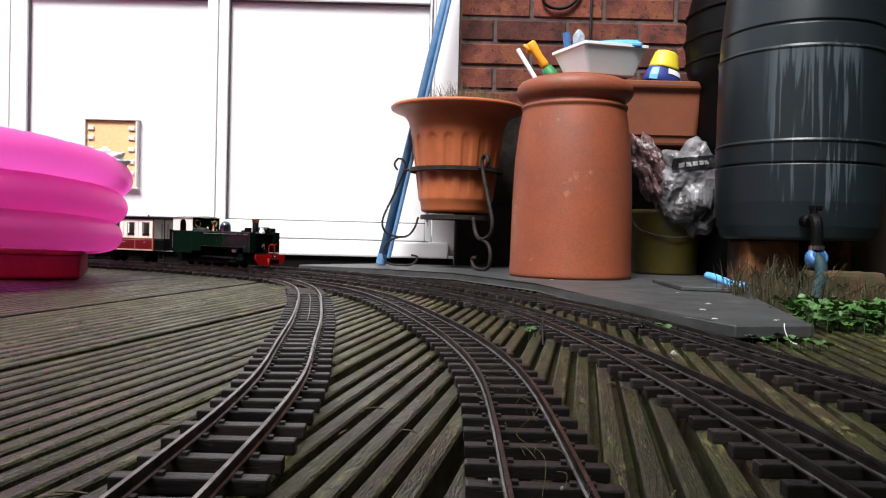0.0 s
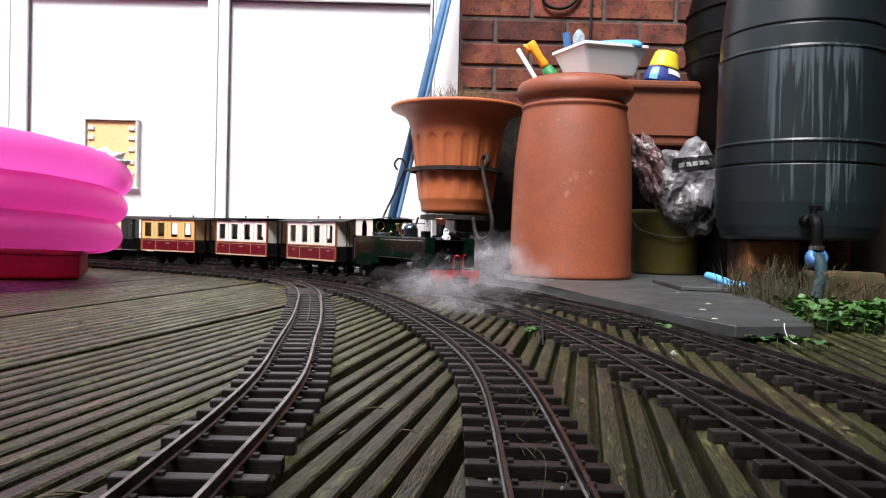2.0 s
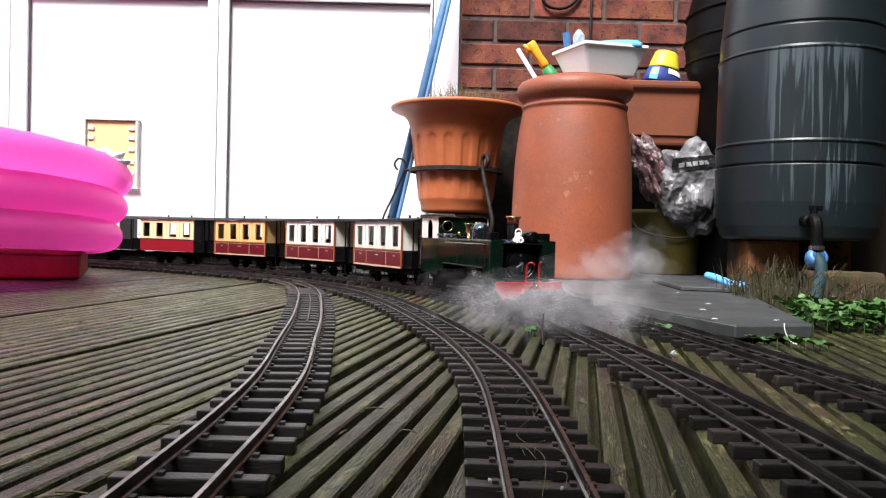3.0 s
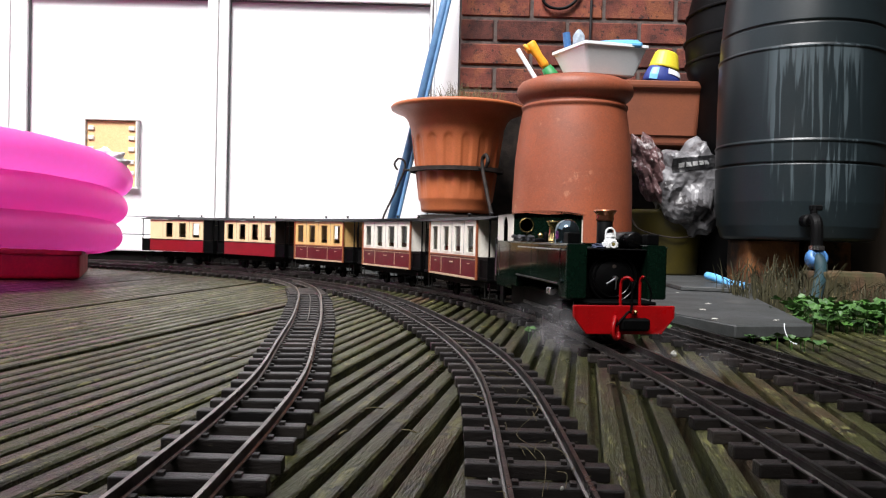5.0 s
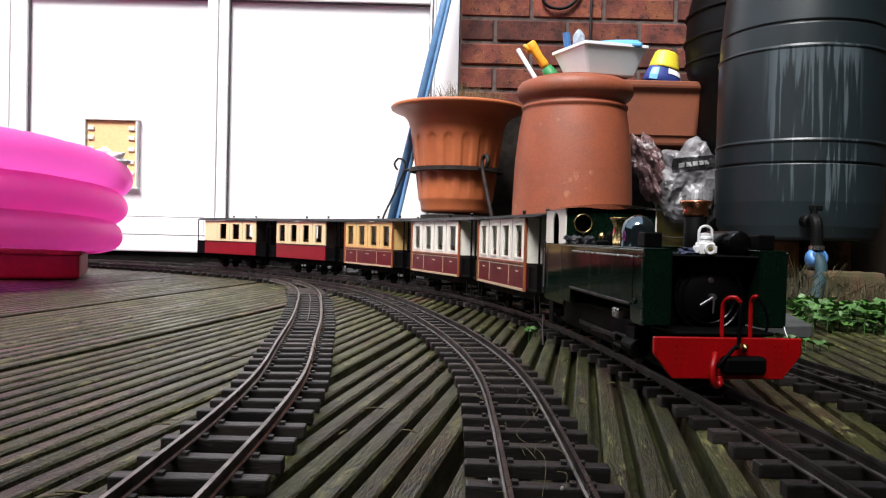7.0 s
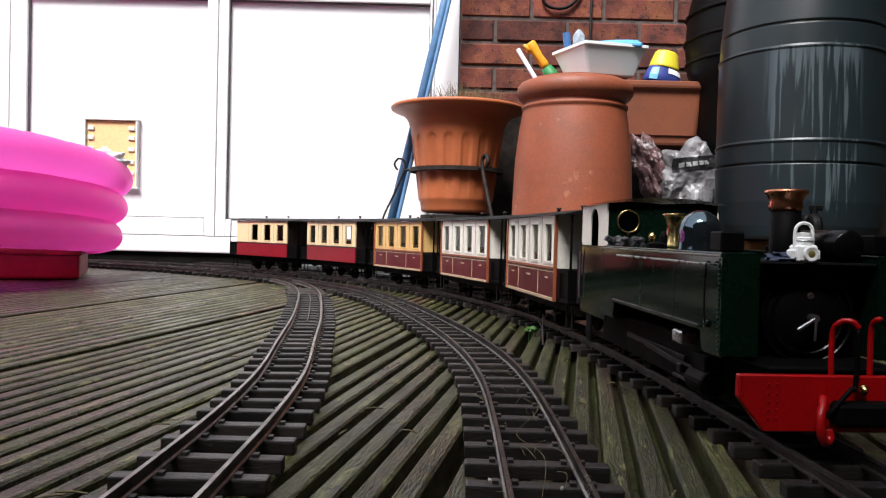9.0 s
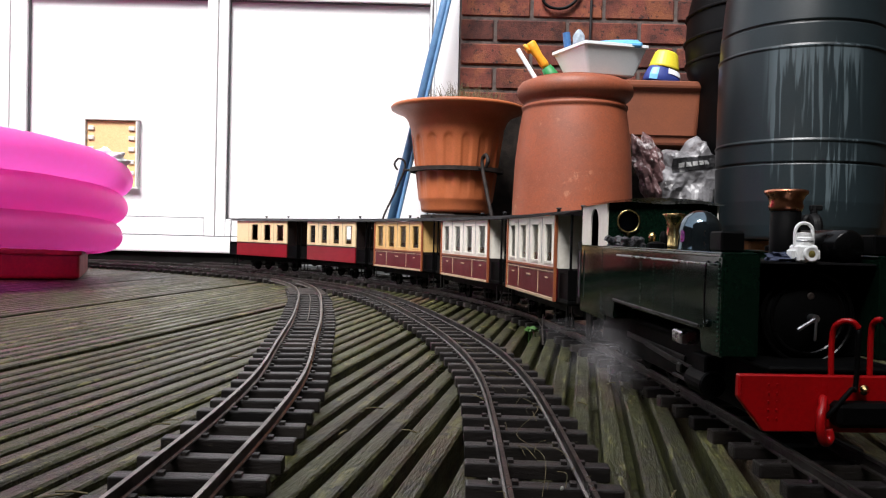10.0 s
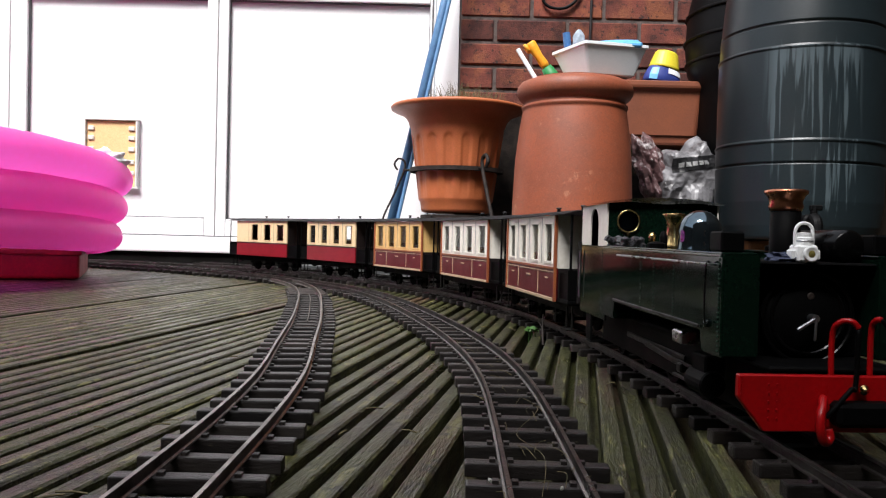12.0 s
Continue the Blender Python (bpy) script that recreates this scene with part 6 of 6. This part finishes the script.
# ---------- steam: clouds of thin overlapping wisps ----------
def wisp_cloud(n, r, wisp, seed, s=(1.0, 1.0, 1.0)):
    rng = random.Random(seed)
    bm = B()
    for k in range(n):
        p = [rng.gauss(0, 0.42) * r * q for q in s]
        w = wisp * rng.uniform(0.6, 1.3) * r
        blob(bm, p, w, (1.2, 1.0, 0.8), 0.5, 1.6, 2, seed * 7.0 + k)
    me = bpy.data.meshes.new("steam_puff")
    bm.to_mesh(me)
    bm.free()
    for f in me.polygons:
        f.use_smooth = True
    me.materials.append(M_STEAM)
    return me


M_STEAM = bpy.data.materials.new("steam")
M_STEAM.use_nodes = True
st = M_STEAM.node_tree
st_b = st.nodes["Principled BSDF"]
st_b.inputs["Base Color"].default_value = (0.66, 0.64, 0.67, 1)
st_b.inputs["Roughness"].default_value = 1.0
st_b.inputs["Specular IOR Level"].default_value = 0.0
st_n = st.nodes.new("ShaderNodeTexNoise")
st_n.inputs["Scale"].default_value = 45.0
st_c = st.nodes.new("ShaderNodeTexCoord")
st_r = st.nodes.new("ShaderNodeMapRange")
st_r.inputs["From Min"].default_value, st_r.inputs["From Max"].default_value = 0.35, 0.7
st_r.inputs["To Min"].default_value, st_r.inputs["To Max"].default_value = 0.002, 0.021
st.links.new(st_c.outputs["Object"], st_n.inputs["Vector"])
st.links.new(st_n.outputs["Fac"], st_r.inputs["Value"])
st.links.new(st_r.outputs["Result"], st_b.inputs["Alpha"])
scene.cycles.transparent_max_bounces = 64
FAR_PUFFS = [wisp_cloud(58, 0.07, 0.38, k, (1.35, 1.0, 0.55)) for k in range(3)]
NEAR_PUFFS = [wisp_cloud(38, 0.041, 0.34, 10 + k, (1.0, 1.0, 1.0)) for k in range(2)]
# (start, end, near, out place, end place): places in metres on the deck
PUFFS = [
    (0.75, 1.75, 0, (-0.13, 1.66, 0.03), (0.03, 1.60, 0.055)),
    (0.95, 2.05, 0, (-0.07, 1.54, 0.022), (0.06, 1.50, 0.06)),
    (1.15, 2.30, 0, (0.00, 1.50, 0.03), (0.15, 1.48, 0.075)),
    (1.30, 2.35, 0, (-0.06, 1.42, 0.016), (0.03, 1.28, 0.03)),
    (1.55, 2.85, 0, (0.03, 1.36, 0.03), (0.34, 1.42, 0.08)),
    (1.70, 2.70, 0, (-0.01, 1.30, 0.016), (0.05, 1.12, 0.02)),
    (1.90, 3.00, 0, (0.05, 1.14, 0.014), (0.09, 0.96, 0.02)),
    (2.00, 3.15, 0, (0.10, 1.20, 0.035), (0.32, 1.25, 0.075)),
    (2.15, 3.10, 0, (0.04, 1.08, 0.01), (0.12, 0.93, 0.02)),
    (2.35, 3.15, 0, (0.11, 1.06, 0.02), (0.17, 0.86, 0.02)),
    (2.60, 3.40, 0, (0.15, 0.97, 0.025), (0.22, 0.92, 0.04)),
    (3.05, 3.60, 0, (0.16, 0.90, 0.02), (0.19, 0.84, 0.02)),
    (4.70, 5.30, 1, (0.125, 0.77, 0.02), (0.115, 0.72, 0.03)),
    (4.90, 5.60, 1, (0.20, 0.68, 0.015), (0.25, 0.66, 0.02)),
    (5.15, 5.6, 1, (0.21, 0.62, 0.015), (0.25, 0.60, 0.02)),
    (5.35, 5.75, 1, (0.125, 0.66, 0.014), (0.125, 0.63, 0.02)),
    (5.40, 5.72, 1, (0.20, 0.58, 0.014), (0.25, 0.56, 0.016)),
    (6.45, 6.85, 1, (0.13, 0.55, 0.012), (0.125, 0.52, 0.02)),
    (9.75, 10.55, 1, (0.136, 0.585, 0.022), (0.128, 0.57, 0.042)),
    (10.15, 10.95, 1, (0.133, 0.575, 0.017), (0.126, 0.56, 0.037)),
    (10.35, 11.05, 1, (0.140, 0.57, 0.022), (0.133, 0.545, 0.052)),
    (10.45, 11.25, 1, (0.129, 0.54, 0.012), (0.139, 0.51, 0.022)),
    (10.60, 11.35, 1, (0.139, 0.52, 0.007), (0.154, 0.49, 0.006)),
    (10.85, 11.40, 1, (0.142, 0.49, 0.006), (0.156, 0.47, 0.006)),
]


def build_steam():
    out = []
    for k, row in enumerate(PUFFS):
        me = (NEAR_PUFFS if row[2] else FAR_PUFFS)[k % (2 if row[2] else 3)]
        ob = new("steam_puff", me)
        tagged(ob, "thin drifting white steam beside the engine's cylinders", "steam", "steam puffs", "stuff")
        out.append(ob)
    return out


puffs = build_steam()


def steam_rows(k):
    t0, t1, near, p, q = PUFFS[k]
    p, q = Vector(p), Vector(q)
    under = Vector((p.x, p.y, -0.16))
    spin = lambda t: Matrix.Rotation(0.35 * (t - t0) + k, 4, "Z")
    rows = [(0.0, Matrix.Translation(under) @ spin(t0))]
    rows.append((t0, Matrix.Translation(under) @ spin(t0)))
    for i in range(1, 7):
        u = i / 6
        t = t0 + 0.12 + (t1 - t0 - 0.12) * (u - 1 / 6) * 1.2
        rows.append((t, Matrix.Translation(p.lerp(q, (u - 1 / 6) * 1.2)) @ spin(t)))
    end = Vector((q.x, q.y, -0.16))
    rows.append((t1 + 0.25, Matrix.Translation(end) @ spin(t1)))
    rows.append((12.0, Matrix.Translation(end) @ spin(t1)))
    return rows


# ---------- what moves ----------
# distance of the buffer beam from the curve's start, in metres, by time
RUN = [(0.0, 1.790), (0.4, 1.607), (0.8, 1.450), (1.2, 1.302), (1.6, 1.158), (2.0, 1.017), (2.4, 0.888), (2.9, 0.749), (3.2, 0.674), (4.0, 0.535), (4.8, 0.418), (5.2, 0.347), (5.6, 0.280), (6.0, 0.2325),
       (6.4, 0.2045), (6.8, 0.180), (7.2, 0.1446), (7.8, 0.092), (8.4, 0.042), (8.7, 0.031), (9.0, 0.030), (12.0, 0.030)]



def run_at(t):
    ts, ss = [r[0] for r in RUN], [r[1] for r in RUN]
    n = len(RUN)
    i = max(0, min(n - 2, max(j for j in range(n) if ts[j] <= t + 1e-9) if t > 0 else 0))

    def slope(k):
        if k == 0 or k == n - 1:
            j = min(k, n - 2)
            return (ss[j + 1] - ss[j]) / (ts[j + 1] - ts[j]) if k == 0 else 0.0
        a, b = (ss[k] - ss[k - 1]) / (ts[k] - ts[k - 1]), (ss[k + 1] - ss[k]) / (ts[k + 1] - ts[k])
        return 0.0 if a * b <= 0 else 2 * a * b / (a + b)
    h = ts[i + 1] - ts[i]
    u = min(max((t - ts[i]) / h, 0), 1)
    m0, m1 = slope(i) * h, slope(i + 1) * h
    return (2 * u ** 3 - 3 * u ** 2 + 1) * ss[i] + (u ** 3 - 2 * u ** 2 + u) * m0 + (-2 * u ** 3 + 3 * u ** 2) * ss[i + 1] + (u ** 3 - u ** 2) * m1


def carriage_pose(s_front, s_back, y_front):
    """A vehicle whose two pivots lie on the track; y_front is the front pivot's place on the vehicle."""
    a, b = loop(s_front)[0], loop(s_back)[0]
    d = (a - b).normalized()
    rz = math.atan2(-d.x, d.y)
    return Matrix.Translation(a - d * y_front) @ Matrix.Rotation(rz, 4, "Z")


def motions():
    times = [0.1 * k for k in range(89)] + [8.9, 9.2, 12.0]
    vehicles = [(loco, 0.0, -0.095, -0.26, loco_wheels, (0.0175, 0.0175, 0.0175, 0.0115))]
    for k, c in enumerate((c1, c2, c3, c4, c5)):
        vehicles.append((c, 0.523 + 0.3005 * k, 0.055, -0.055, wheelsets_of(c), (0.0122, 0.0122)))
    fine = [k / 30 for k in range(0, 271)] + [12.0]
    for ob, back, yf, yb, wheels, radii in vehicles:
        rows = []
        for t in times:
            s = run_at(t) + back
            rows.append((t, carriage_pose(s - yf, s - yb, yf)))
        walk(ob, rows)
        for w, r in zip(wheels, radii):
            base = w.location.copy()
            walk(w, [(t, Matrix.Translation(base) @ Matrix.Rotation((run_at(t) - RUN[0][1]) / r, 4, "X")) for t in fine])

    # rods follow the crank pins
    axle = loco_wheels[1].location.z
    for rod in loco.children:
        kind = rod.name.split(".")[0]
        if kind not in ("coupling_rod", "connecting_rod", "crosshead"):
            continue
        left = sum(v.co.x for v in rod.data.vertices) < 0
        rows = []
        for t in fine:
            a = (run_at(t) - RUN[0][1]) / 0.0175 + (math.pi / 2 if left else 0.0)
            py, pz = -0.0085 * math.sin(a), 0.0085 * math.cos(a)
            tilt = math.asin((0.0352 - axle - pz) / 0.072)
            if kind == "coupling_rod":
                m = Matrix.Translation((0, py, axle + pz - 0.02435))
            elif kind == "connecting_rod":
                m = Matrix.Translation((0, -0.172 + py, axle + pz)) @ Matrix.Rotation(tilt, 4, "X") @ Matrix.Translation((0, 0.172, -0.0285))
            else:
                m = Matrix.Translation((0, py + 0.072 * math.cos(tilt) - 0.0735, 0))
            rows.append((t, m))
        walk(rod, rows)
    for k, ob in enumerate(puffs):
        walk(ob, steam_rows(k))


motions()
